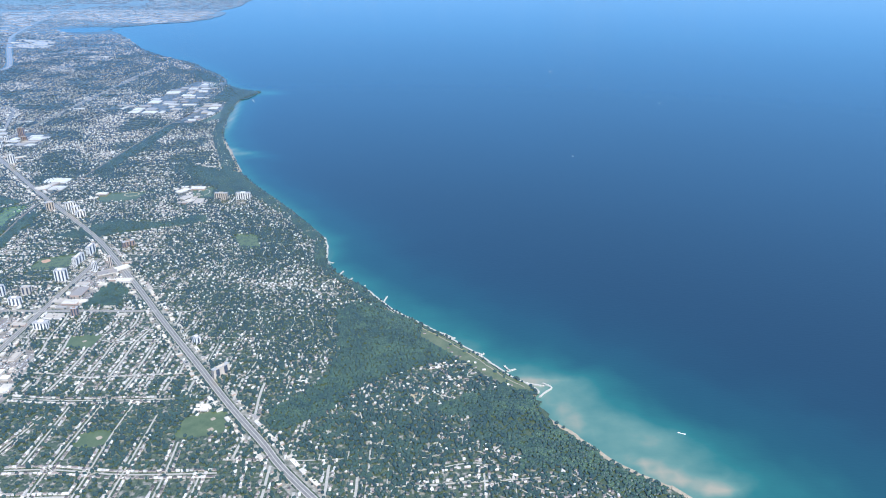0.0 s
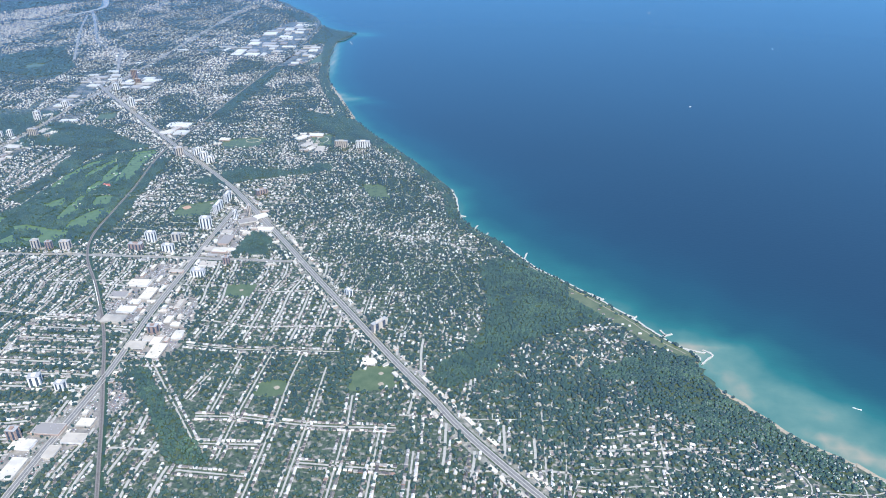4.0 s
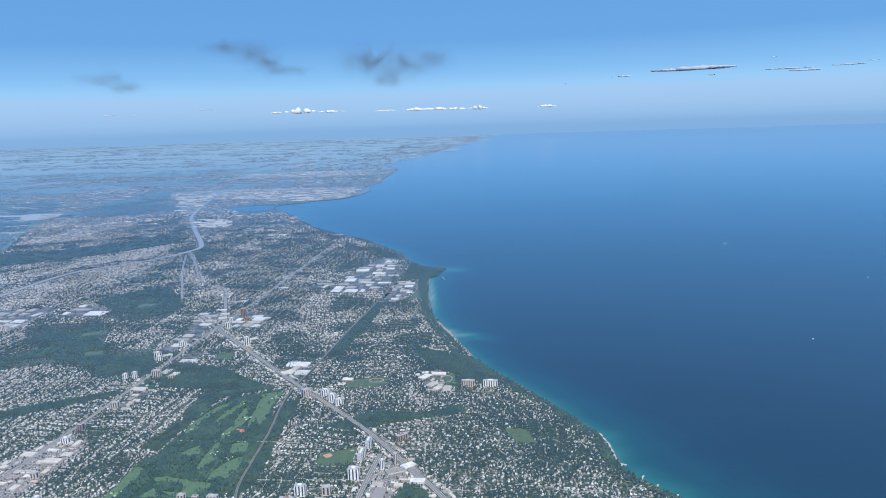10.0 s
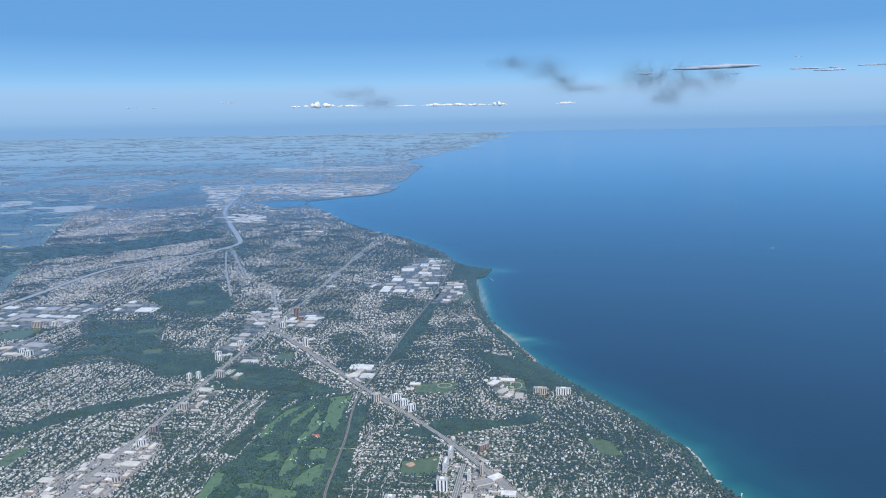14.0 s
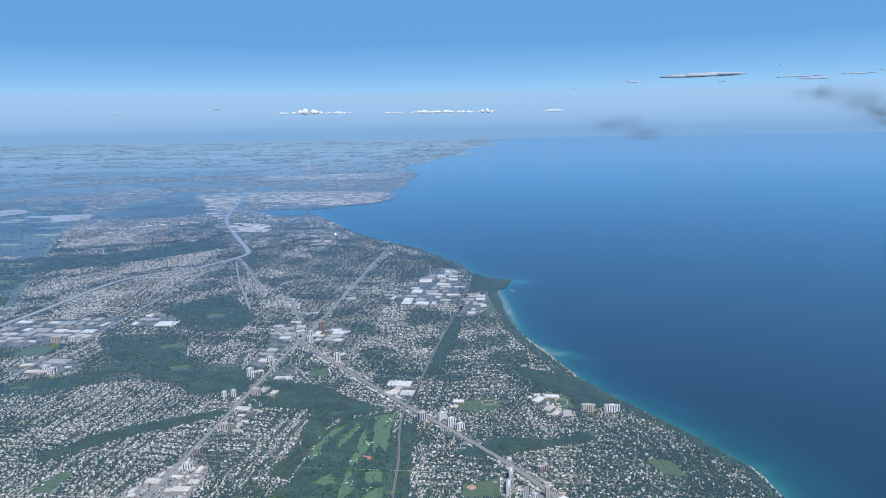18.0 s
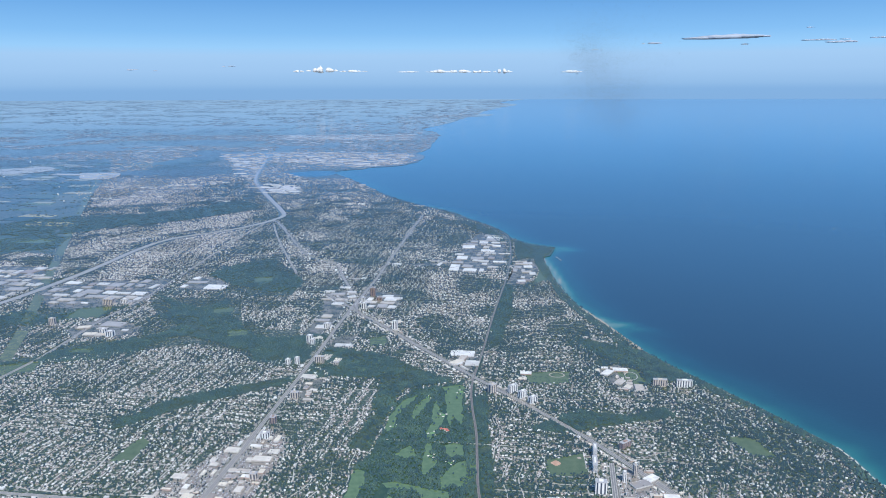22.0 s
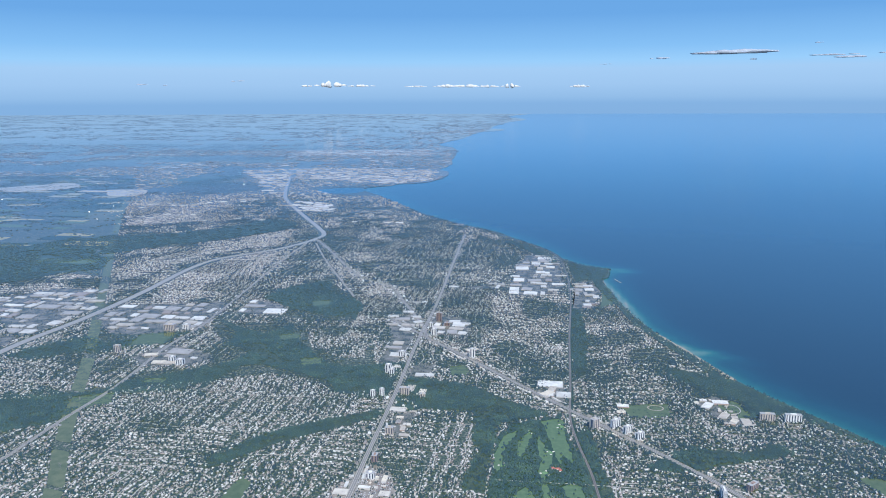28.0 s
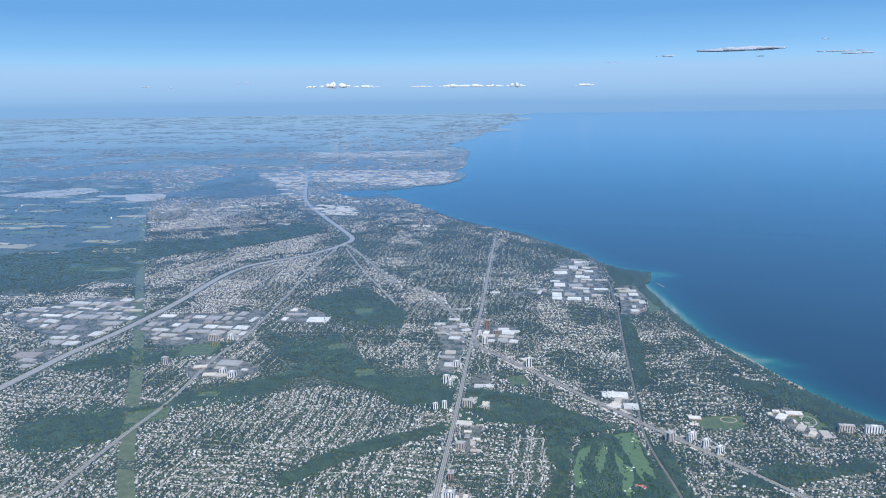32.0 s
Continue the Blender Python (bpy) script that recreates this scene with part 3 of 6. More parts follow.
M_ROOF = coloured("shingle_roofs", [(0, (0.10, 0.09, 0.085)), (0.18, (0.20, 0.18, 0.165)), (0.36, (0.32, 0.295, 0.28)), (0.48, (0.34, 0.275, 0.245)), (0.58, (0.52, 0.495, 0.48)), (0.74, (0.78, 0.77, 0.75))])
M_HWALL = coloured("house_walls", [(0, (0.48, 0.41, 0.36)), (0.3, (0.62, 0.60, 0.57)), (0.6, (0.75, 0.74, 0.73)), (0.85, (0.42, 0.35, 0.32))])
M_FLAT = coloured("flat_roofs", [(0, (0.52, 0.47, 0.41)), (0.25, (0.66, 0.62, 0.56)), (0.45, (0.74, 0.67, 0.56)), (0.78, (0.80, 0.79, 0.77)), (0.92, (0.30, 0.28, 0.27))], 0.8, 0.6, "object")
M_SHOPWALL = coloured("shop_walls", [(0, (0.50, 0.46, 0.40)), (0.3, (0.66, 0.62, 0.56)), (0.6, (0.46, 0.33, 0.26)), (0.8, (0.74, 0.72, 0.70))], 0.8, 0.8, "object")
M_WHITE = plain("white_concrete", (0.70, 0.69, 0.67), (0.86, 0.85, 0.83), 1.0)
M_BEIGE = plain("beige_brick", (0.46, 0.39, 0.32), (0.60, 0.53, 0.45), 1.0)
M_BROWN = plain("brown_brick", (0.26, 0.17, 0.13), (0.38, 0.27, 0.21), 1.0)
M_RED = plain("red_roof_tiles", (0.36, 0.10, 0.07), (0.50, 0.18, 0.13), 3.0)
M_PANE = plain("window_glass", (0.03, 0.04, 0.05), (0.08, 0.09, 0.11), 2.0, 0.15)
M_VENT = plain("grey_plant", (0.30, 0.30, 0.31), (0.48, 0.48, 0.49), 4.0)
M_FAR = coloured("far_roofs", [(0, (0.40, 0.385, 0.37)), (0.3, (0.66, 0.65, 0.63)), (0.6, (0.34, 0.29, 0.26)), (0.72, (0.52, 0.48, 0.42)), (0.86, (0.80, 0.80, 0.79))], 0.8, 0.3)
M_HARBOUR = coloured("harbour_roofs", [(0, (0.74, 0.73, 0.71)), (0.45, (0.84, 0.84, 0.83)), (0.75, (0.50, 0.46, 0.42))], 0.8, 0.3)
M_CAR = coloured("car_paint", [(0, (0.75, 0.75, 0.76)), (0.4, (0.05, 0.05, 0.06)), (0.6, (0.45, 0.46, 0.48)), (0.8, (0.25, 0.05, 0.05)), (0.9, (0.06, 0.10, 0.25))], 0.35)

# ---- land and lake ----
def land_sheet():
    q = LAND
    v, f = slab(q, -0.6, 0.0)
    tagged(new("ground", mesh_of("ground", v, f, M_LAND)), "green suburban land with yards and drives down to the lake", "ground", kind="structure")


def lake_sheet():
    xs = np.r_[np.linspace(-4900, -520, 24), np.linspace(-480, -160, 33), np.linspace(-156, 130, 110), np.linspace(140, 420, 22), np.linspace(470, 4900, 30)]
    ys = np.r_[np.linspace(-300, 60, 8), np.linspace(64, 300, 100), np.linspace(304, 640, 60), np.linspace(660, 1300, 30), np.linspace(1400, 4950, 24)]
    X, Y = np.meshgrid(xs, ys)
    p = np.stack([X.ravel(), Y.ravel()], 1)
    far = off_line(p, SHORE + SHORE_FAR)
    wob = np.array([noise.fractal((x * 0.03, y * 0.03, 2), 1.0, 2.0, 4) for x, y in p]) * 0.35
    width = np.interp(p[:, 1], [60, 120, 170, 260, 420, 600], [26, 20, 8, 4, 7, 7])
    silt = np.interp(p[:, 1], [60, 130, 190, 500], [0.3, 0.3, 0.24, 0.24]) * np.exp(-np.clip(far, 0, None) / width) * (1 + wob) + 0.32 * np.exp(-far / np.interp(p[:, 1], [80, 200, 300, 600], [40, 20, 10, 8]))
    # milky plumes: centre, reach along and across, bearing, strength
    for x, y, a, b, turn, s in ((27.5, 124.5, 10, 2.0, -57, 0.22), (40.5, 109.3, 5.0, 2.0, -38, 0.62), (50.7, 105, 3.2, 1.8, -8, 0.62), (30, 128, 16, 7, -50, 0.12), (22, 140, 8, 2.0, 8, 0.25),
                                (-114, 483, 8, 4, -15, 0.6), (-96, 334, 15, 3.5, -28, 0.6), (-121, 415, 36, 2.2, -80, 0.55), (40, 120, 24, 10, -48, 0.30)):
        c, sn = math.cos(radians(turn)), math.sin(radians(turn))
        u, w = (p[:, 0] - x) * c + (p[:, 1] - y) * sn, -(p[:, 0] - x) * sn + (p[:, 1] - y) * c
        silt += s * np.exp(-(u / a) ** 2 - (w / b) ** 2) * (1 + wob)
    w, h = len(xs), len(ys)
    i = (np.arange(h - 1)[:, None] * w + np.arange(w - 1)).ravel()
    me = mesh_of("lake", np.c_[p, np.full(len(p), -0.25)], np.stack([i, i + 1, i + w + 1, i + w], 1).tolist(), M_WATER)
    me.attributes.new("silt", "FLOAT", "POINT").data.foreach_set("value", np.clip(silt, 0, 1).astype(np.float32))
    tagged(new("lake", me), "calm blue lake, turquoise and silty along the shore", "lake", kind="structure")


land_sheet()
lake_sheet()


LAYER = [0]


def patch(name, poly, z, material, label, category, kind="structure", jag=0.4, step=1.0):
    LAYER[0] += 1
    z += 0.0002 * (LAYER[0] % 40)
    v, f = slab(rounded(poly, step, jag, len(poly)), z - 0.05, z)
    return tagged(new(name, mesh_of(name, v, f, material)), label, category, kind=kind)


for q in TOWN:
    patch("paved_lot", q, 0.02, M_LOT if np.array(q)[:, 1].mean() < 250 else M_YARD, "pale worn asphalt lots round shops and works", "parking lot", jag=0.2 if np.array(q)[:, 1].mean() < 250 else 2.5)
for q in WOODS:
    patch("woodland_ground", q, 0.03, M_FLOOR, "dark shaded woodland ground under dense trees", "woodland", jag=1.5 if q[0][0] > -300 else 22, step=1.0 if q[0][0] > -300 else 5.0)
for q in LAWNS:
    patch("playing_field", q, 0.04, M_LAWN, "open mown green playing field among houses", "playing field", jag=0.3)
patch("building_site", [(-7.3, 135.7), (-3.6, 136.2), (-2.9, 132.5), (-5.9, 131.4)], 0.06, M_SAND, "bare pale sandy building site in the woods", "building site", jag=0.6)
patch("harbour_bay", [(-441, 862), (-413, 886), (-388, 880), (-382, 852), (-396, 832), (-425, 836)], 0.03, M_WATER, "sheltered harbour bay behind the far beach", "bay", jag=2, step=4)
patch("golf_course", GOLF, 0.032, M_ROUGH, "golf course of rough grass ringed by trees", "golf course", jag=1.0)
for u0, u1 in ((0.0, 0.9), (1.05, 1.9), (2.12, 2.95), (3.2, 3.95), (4.15, 4.8), (5.15, 5.85), (6.1, 6.95), (7.1, 7.9), (8.05, 8.8), (9.0, 9.95)):
    ends = []
    for u in np.linspace(u0, u1, 6):
        k = min(int(u), len(HYDRO_LINE) - 2)
        (ax, ay), (bx, by) = HYDRO_LINE[k], HYDRO_LINE[k + 1]
        ends.append((ax + (bx - ax) * (u - k), ay + (by - ay) * (u - k)))
    patch("power_corridor", [(x - 3.1, y + 0.5) for x, y in ends] + [(x + 3.1, y - 0.5) for x, y in ends[::-1]], 0.05, M_MEADOW,
          "pale green meadow strip under power lines", "meadow", jag=0.5, step=2)

# ---- roads ----
def road(name, line, half, label, z=0.07, lanes=True, step=3.0):
    line = smooth(line, step)
    v, f = strip(line, (-half, half), z)
    ob = tagged(new(name, mesh_of(name, v, f, M_HIGHWAY if half > 1.5 else M_ASPHALT)), label, "road", kind="structure")
    if lanes:
        for w0, w1 in ((-half - 0.2, -half - 0.02), (half + 0.02, half + 0.2), (-0.07, 0.07)):
            vv, ff = strip(line, (w0, w1), z + 0.012)
            part("sidewalk" if abs(w0) > 0.1 else "median", mesh_of("edge", vv, ff, M_CONCRETE), ob, "pale concrete edge")
    return ob


road("road_diagonal", KROAD, 0.56, "wide grey avenue with pale concrete sidewalks and median")
road("road_far", KFAR, 0.55, "grey avenue running through the far suburb")
road("road_fork", KFORK, 0.42, "narrow grey avenue through the far suburb", 0.066)
road("road_ravine", RAVINE_ROAD, 0.3, "narrow pale road through the wooded ravine", 0.067, lanes=False)
road("road_east", EROAD, 0.52, "straight grey avenue lined by shops and lots")
road("road_cross", MROAD, 0.4, "grey cross avenue between towers and houses", 0.06)
road("road_middle", LROAD, 0.5, "long straight grey avenue across the suburb", 0.06)
road("road_west", ELROAD, 0.55, "straight grey avenue past woods and works", 0.065)
hw = road("highway", HIGHWAY, 1.8, "broad many-lane highway with pale concrete shoulders", 0.09, step=6)
rl = smooth(RAIL, 3)
v, f = strip(rl, (-0.38, 0.38), 0.08)
railway = tagged(new("railway", mesh_of("railway", v, f, M_BALLAST)), "double-track railway on brown ballast", "railway", kind="structure")
for o in (-0.28, -0.2, 0.2, 0.28):
    v, f = strip(rl, (o - 0.02, o + 0.02), 0.10)
    part("rail", mesh_of("rail", v, f, M_STEEL), railway)
v, f = strip([(x, y) for x, y in rl], (-1.0, -0.42), 0.055)
tagged(new("railway_verge", mesh_of("railway_verge", v, f, M_ROUGH)), "grassy verge beside the railway", "verge", kind="structure")

for line, w in ((KROAD, 2.5), (EROAD, 2.2), (LROAD, 1.9), (KFAR, 2.2)):
    for side in (-1, 1):
        v, f = strip(smooth(line, 3), (side * w if side < 0 else 1.1, -1.1 if side < 0 else w), 0.03)
        tagged(new("forecourt", mesh_of("forecourt", v, f, M_STRIP)), "pale worn forecourts along the avenue", "pavement", kind="structure")

MAIN = [(KFORK, 0.9), (KROAD, 1.25), (KFAR, 1.2), (EROAD, 1.1), (MROAD, 0.9), (LROAD, 1.1), (ELROAD, 0.95), (HIGHWAY, 3.2), (RAIL, 0.85)]


def in_sight(p):
    x, y = p[:, 0], p[:, 1]
    return (x > -190 - 0.95 * y) & (y > 80 + np.clip(-x - 100, 0, None) * 0.42)


def free_of(p, roads=1.0):
    ok = inside(p, LAND_TEST) & in_sight(p)
    for line, w in MAIN:
        ok[ok] &= off_line(p[ok], line) > w * roads
    return ok


# ---- streets and houses ----
def bend(x, y):
    """How far the streets stray from the straight grid: most by the lake."""
    lakeside = np.clip((x + 0.78 * y - 72) / 20, 0, 1) * np.clip((420 - y) / 60, 0, 1)
    a = 0.35 + 2.6 * lakeside
    return x + a * np.sin(y * 0.13 + x * 0.05) + 0.6 * a * np.sin(y * 0.31 + 1.3), y + a * np.sin(x * 0.11 + 2) + 0.5 * a * np.sin(x * 0.27)


BAY = [(-441, 862), (-413, 886), (-388, 880), (-382, 852), (-396, 832), (-425, 836)]
BUILT = WOODS + LAWNS + TOWN + [GOLF, HYDRO, FIELDS]
streets, house_at, house_turn = [], [], []


drafts = []


def keep_runs(p, ok):
    run = []
    for i in range(len(p)):
        if ok[i]:
            run.append(tuple(p[i]))
        if (not ok[i] or i == len(p) - 1) and run:
            if len(run) > 4 and run[0][1] < 520:
                streets.append(run)
            run = []


def district(x0, x1, y0, y1, across, gap, sway, lot):
    """Parallel streets with a row of houses on each side, a spine across them, bent a little."""
    def laid(u, v):
        x, y = (v, u) if across else (u, v)
        x, y = x + sway * np.sin(y * 0.16 + x0) + 0.4 * sway * np.sin(y * 0.37 + y0), y + sway * np.sin(x * 0.14 + y0) + 0.4 * sway * np.sin(x * 0.33)
        return np.stack(bend(x, y), 1)
    u0, u1, v0, v1 = (y0, y1, x0, x1) if across else (x0, x1, y0, y1)
    for k, u in enumerate(np.arange(u0 + gap / 2, u1, gap)):
        v = np.arange(v0, v1, 1.4)
        p = laid(np.full(len(v), u), v)
        drafts.append(p)
        v = np.arange(v0, v1, lot)
        for side in (-1, 1):
            jit = rng.normal(0, 0.14 if y0 < 160 else 0.34, (2, len(v)))
            house_at.append(laid(u + side * (0.95 + jit[0]), v + jit[1]))
            house_turn.append(np.full(len(v), 0 if across else math.pi / 2) + rng.normal(0, 0.08 if y0 < 160 else 0.3, len(v)))
        if gap > 4.9:   # deep blocks hold sheds and coach houses too
            v = np.arange(v0, v1, lot * 1.9)
            house_at.append(laid(u + gap / 2 + rng.normal(0, 0.5, len(v)), v + rng.normal(0, 0.4, len(v))))
            house_turn.append(rng.uniform(0, 3, len(v)))
    u = np.arange(u0, u1 + gap / 2, 1.4)
    for v in (v0, v0 + (v1 - v0) * 0.52):
        p = laid(u, np.full(len(u), v))
        drafts.append(p)


ROWS_Y = [84, 112, 141, 172, 203, 232, 262, 296, 330, 366, 402, 440, 480, 520, 566, 612, 660, 712, 766, 820]
for y0, y1 in zip(ROWS_Y[:-1], ROWS_Y[1:]):
    x = -720.0 + rng.uniform(0, 20)
    while x < 60:
        wide = float(rng.uniform(24, 44))
        near = y0 < 140 and x > -110 and x < -25
        mid = np.array([(x + wide / 2, (y0 + y1) / 2)])
        if in_sight(mid)[0] or y0 < 120:
            west = x < -225
            district(x, x + wide, y0, y1, (not near) and rng.random() < 0.45, 5.4 if near else float(rng.uniform(3.9, 4.6) if west else rng.uniform(4.0, 5.2)),
                     0.15 if near else float(rng.uniform(0.2, 1.5)), float(rng.uniform(0.72, 0.9)))
        x += wide
every = np.concatenate(drafts)
good = free_of(every) & ~inside_any(every, BUILT + [NEAR_BLOCK])
at = 0
for p in drafts:
    keep_runs(p, good[at:at + len(p)])
    at += len(p)
shade = [s[len(s) // 2][0] + 0.78 * s[len(s) // 2][1] > 66 for s in streets]
pieces = [strip(s, (-0.12, 0.12) if shade[i] else ((-0.26, 0.26) if s[0][1] < 172 else (-0.17, 0.17)), 0.045 + 0.004 * (i % 3)) for i, s in enumerate(streets)]
pieces += [strip(smooth(q, 0.8), (-0.18, 0.18), 0.062 + 0.004 * (i % 3)) for i, q in enumerate(LANES + NEAR_STREETS)]
streets += [smooth(q, 0.4) for q in LANES + NEAR_STREETS]
v, f = joined(pieces)
tagged(new("side_streets", mesh_of("side_streets", v, f, M_STREET)), "pale grey residential streets between rows of houses", "street", kind="stuff")

house_at = [q[~inside(q, NEAR_BLOCK)] if len(q) else q for q in house_at]
house_turn = [t[:len(q)] for q, t in zip(house_at, house_turn)]
for i, q in enumerate(LANES[:8] + NEAR_STREETS):   # houses beside the winding lanes of the shore and the nearest streets
    lot = 0.95 if i < 7 else 0.74
    for (x, y), (x2, y2) in zip(smooth(q, lot)[:-1], smooth(q, lot)[1:]):
        t = math.atan2(y2 - y, x2 - x)
        for side in (-1, 1):
            house_at.append(np.array([(x - side * math.sin(t) * 0.95, y + side * math.cos(t) * 0.95)]))
            house_turn.append(np.array([t]))
house_at, house_turn = np.concatenate(house_at), np.concatenate(house_turn)
pocket = np.array([noise.noise((x * 0.045, y * 0.045, 5)) + 0.5 * noise.noise((x * 0.11, y * 0.11, 5)) for x, y in house_at])
keep = ((pocket < np.where(house_at[:, 1] > 280, 0.10, 0.30) + 0.2 * rng.random(len(house_at))) | inside_any(house_at, BLOCKS)) & free_of(house_at) & ~inside_any(house_at, BUILT) & (rng.random(len(house_at)) < np.where(inside_any(house_at, BLOCKS), 1.0, np.where(house_at[:, 1] > 430, 0.6, np.where(house_at[:, 0] + 0.78 * house_at[:, 1] > np.where(house_at[:, 1] < 185, 66, 900), 0.55, np.where((house_at[:, 0] + 0.78 * house_at[:, 1] > 52) & (house_at[:, 1] < 320), 0.7, 0.94))))) & (off_line(house_at, coast[::6]) > 3) & (rng.random(len(house_at)) < np.interp(house_at[:, 1] + 110 * pocket, [560, 790], [1.0, 0.12]))
house_at, house_turn = house_at[keep], house_turn[keep]
street_pts = np.array([q for s in streets for q in s if q[1] < 172 and q[0] + 0.78 * q[1] < 68])


GABLE = ([(-.5, -.5, 0), (.5, -.5, 0), (.5, .5, 0), (-.5, .5, 0), (-.5, -.5, .6), (.5, -.5, .6), (.5, .5, .6), (-.5, .5, .6), (-.5, 0, 1), (.5, 0, 1)],
         [(0, 1, 5), (0, 5, 4), (1, 2, 6), (1, 6, 5), (2, 3, 7), (2, 7, 6), (3, 0, 4), (3, 4, 7), (5, 6, 9), (7, 4, 8), (4, 5, 9), (4, 9, 8), (6, 7, 8), (6, 8, 9)])
GABLE_SLOTS = np.array([0] * 10 + [1] * 4)
n = len(house_at)
hsize = np.stack([rng.uniform(0.46, 0.78, n), rng.uniform(0.40, 0.60, n), rng.uniform(0.26, 0.42, n)], 1) * np.interp(house_at[:, 1], [150, 260, 800], [1.0, 1.0, 1.2])[:, None]
order = np.argsort(np.hypot(house_at[:, 0] + 30, house_at[:, 1] - 60))
near_houses, rest = order[:250], order[250:]   # the nearest stand as things of their own
TENT = ([(-.5, -.5, 0), (.5, -.5, 0), (.5, .5, 0), (-.5, .5, 0), (-.5, -.1, 0.85), (.5, -.1, 0.85), (.5, .1, 0.85), (-.5, .1, 0.85)],
        [(0, 1, 5), (0, 5, 4), (2, 3, 7), (2, 7, 6), (4, 5, 6), (4, 6, 7), (1, 2, 6), (1, 6, 5)])
for some, shape, slots in ((rest[house_at[rest, 1] < 330], GABLE, GABLE_SLOTS), (rest[house_at[rest, 1] >= 330], TENT, np.array([0, 1, 1, 1, 1, 1, 0, 0]))):
    me = strew("houses", shape, np.c_[house_at[some], np.zeros(len(some))], hsize[some], house_turn[some], [M_HWALL, M_ROOF], slots)
    tagged(new("houses", me), "rows of small detached suburban houses with pitched roofs", "houses", kind="stuff")

# ---- trees ----
def ball(seed, rings):
    """A lumpy crown of small faces."""
    r = np.random.default_rng(seed)
    bm = bmesh.new()
    if rings:
        bmesh.ops.create_icosphere(bm, subdivisions=1, radius=0.5)
    else:
        low = [bm.verts.new((0.5 * math.cos(a), 0.5 * math.sin(a), -0.42)) for a in (0.3, 1.9, 3.4, 5.0)]
        top = [bm.verts.new((0.3 * math.cos(a), 0.3 * math.sin(a), 0.32)) for a in (0.5, 2.6, 4.7)]
        for q in ((0, 1, 4), (1, 5, 4), (1, 2, 5), (2, 3, 5), (3, 6, 5), (3, 0, 6), (0, 4, 6), (4, 5, 6)):
            bm.faces.new([(low + top)[i] for i in q])
    bmesh.ops.triangulate(bm, faces=bm.faces)
    for v in bm.verts:
        if v.co.z < -0.1:   # crowns hang to the ground: no bare undersides
            v.co = Vector((v.co.x, v.co.y, 0)).normalized() * 0.48 + Vector((0, 0, -0.42)) if v.co.to_2d().length > 0.01 else v.co
        v.co *= r.uniform(0.78, 1.18)
        v.co.z += 0.5
    bm.verts.index_update()
    out = [tuple(v.co) for v in bm.verts], [tuple(v.index for v in f.verts) for f in bm.faces]
    bm.free()
    return out


def scatter(x0, x1, y0, y1, density):
    m = rng.poisson((x1 - x0) * (y1 - y0) * density)
    return np.stack([rng.uniform(x0, x1, m), rng.uniform(y0, y1, m)], 1)


def trees_at(name, p, size, mat, rings, label):
    for k in range(3):
        q, s = p[k::3], size[k::3]
        sz = np.stack([s * rng.uniform(0.8, 1.2, len(q)), s * rng.uniform(0.8, 1.2, len(q)), np.minimum(s * rng.uniform(0.8, 1.25, len(q)), rng.uniform(0.55, 0.8, len(q)))], 1)
        me = strew(name, ball(k, rings), np.c_[q, np.full(len(q), 0.0)], sz, rng.uniform(0, 6.3, len(q)), [mat])
        tagged(new(name, me), label, "trees", kind="stuff")


def house_clear(p):
    """Street trees keep off the roadways."""
    cell = {(int(a * 2), int(b * 2)) for a, b in street_pts}
    return np.array([(int(a * 2), int(b * 2)) not in cell for a, b in p], bool)


beside = {(int(a / 1.3 + u), int(b / 1.3 + w)) for a, b in street_pts for u in (-0.35, 0.35) for w in (-0.35, 0.35)}


def by_street(p):
    return np.array([(int(a / 1.3), int(b / 1.3)) in beside for a, b in p], bool)


for y0, y1, dens, lo, hi, rings in ((80, 150, 2.5, 0.40, 0.85, True), (150, 300, 2.3, 0.38, 0.78, False), (300, 430, 1.35, 0.5, 0.95, False), (430, 660, 0.62, 0.65, 1.3, False), (660, 820, 0.26, 0.9, 1.9, False)):
    p = scatter(-830, 60, y0, y1, dens)
    p = p[in_sight(p)]
    clump = np.array([noise.noise((x * 0.045, y * 0.045, 5)) + 0.5 * noise.noise((x * 0.11, y * 0.11, 5)) for x, y in p])
    p = p[rng.random(len(p)) < np.clip(0.72 + 1.3 * clump, 0.2, 1) * np.where(p[:, 0] < -225, 0.62, np.where(p[:, 0] + 0.78 * p[:, 1] > np.where(p[:, 1] < 185, 66, 900), 1.15, np.where((p[:, 0] + 0.78 * p[:, 1] > 52) & (p[:, 1] < 320), 1.0, 0.64))) * np.where(by_street(p), 0.45, 1.0)]
    p = p[rng.random(len(p)) < np.interp(p[:, 1] + 60 * np.sin(p[:, 0] * 0.03) + 25 * np.sin(p[:, 0] * 0.11), [680, 820], [1.0, 0.3])]
    p = p[free_of(p, 0.95)]
    p = p[~inside_any(p, LAWNS + TOWN + [HYDRO, GOLF, FIELDS, BANK]) & (~inside_any(p, BLOCKS) | (rng.random(len(p)) < 0.45))]
    p = p[house_clear(p)]
    trees_at("street_trees", p, rng.uniform(lo, hi, len(p)), M_TREE, rings, "leafy green street and garden trees among houses")
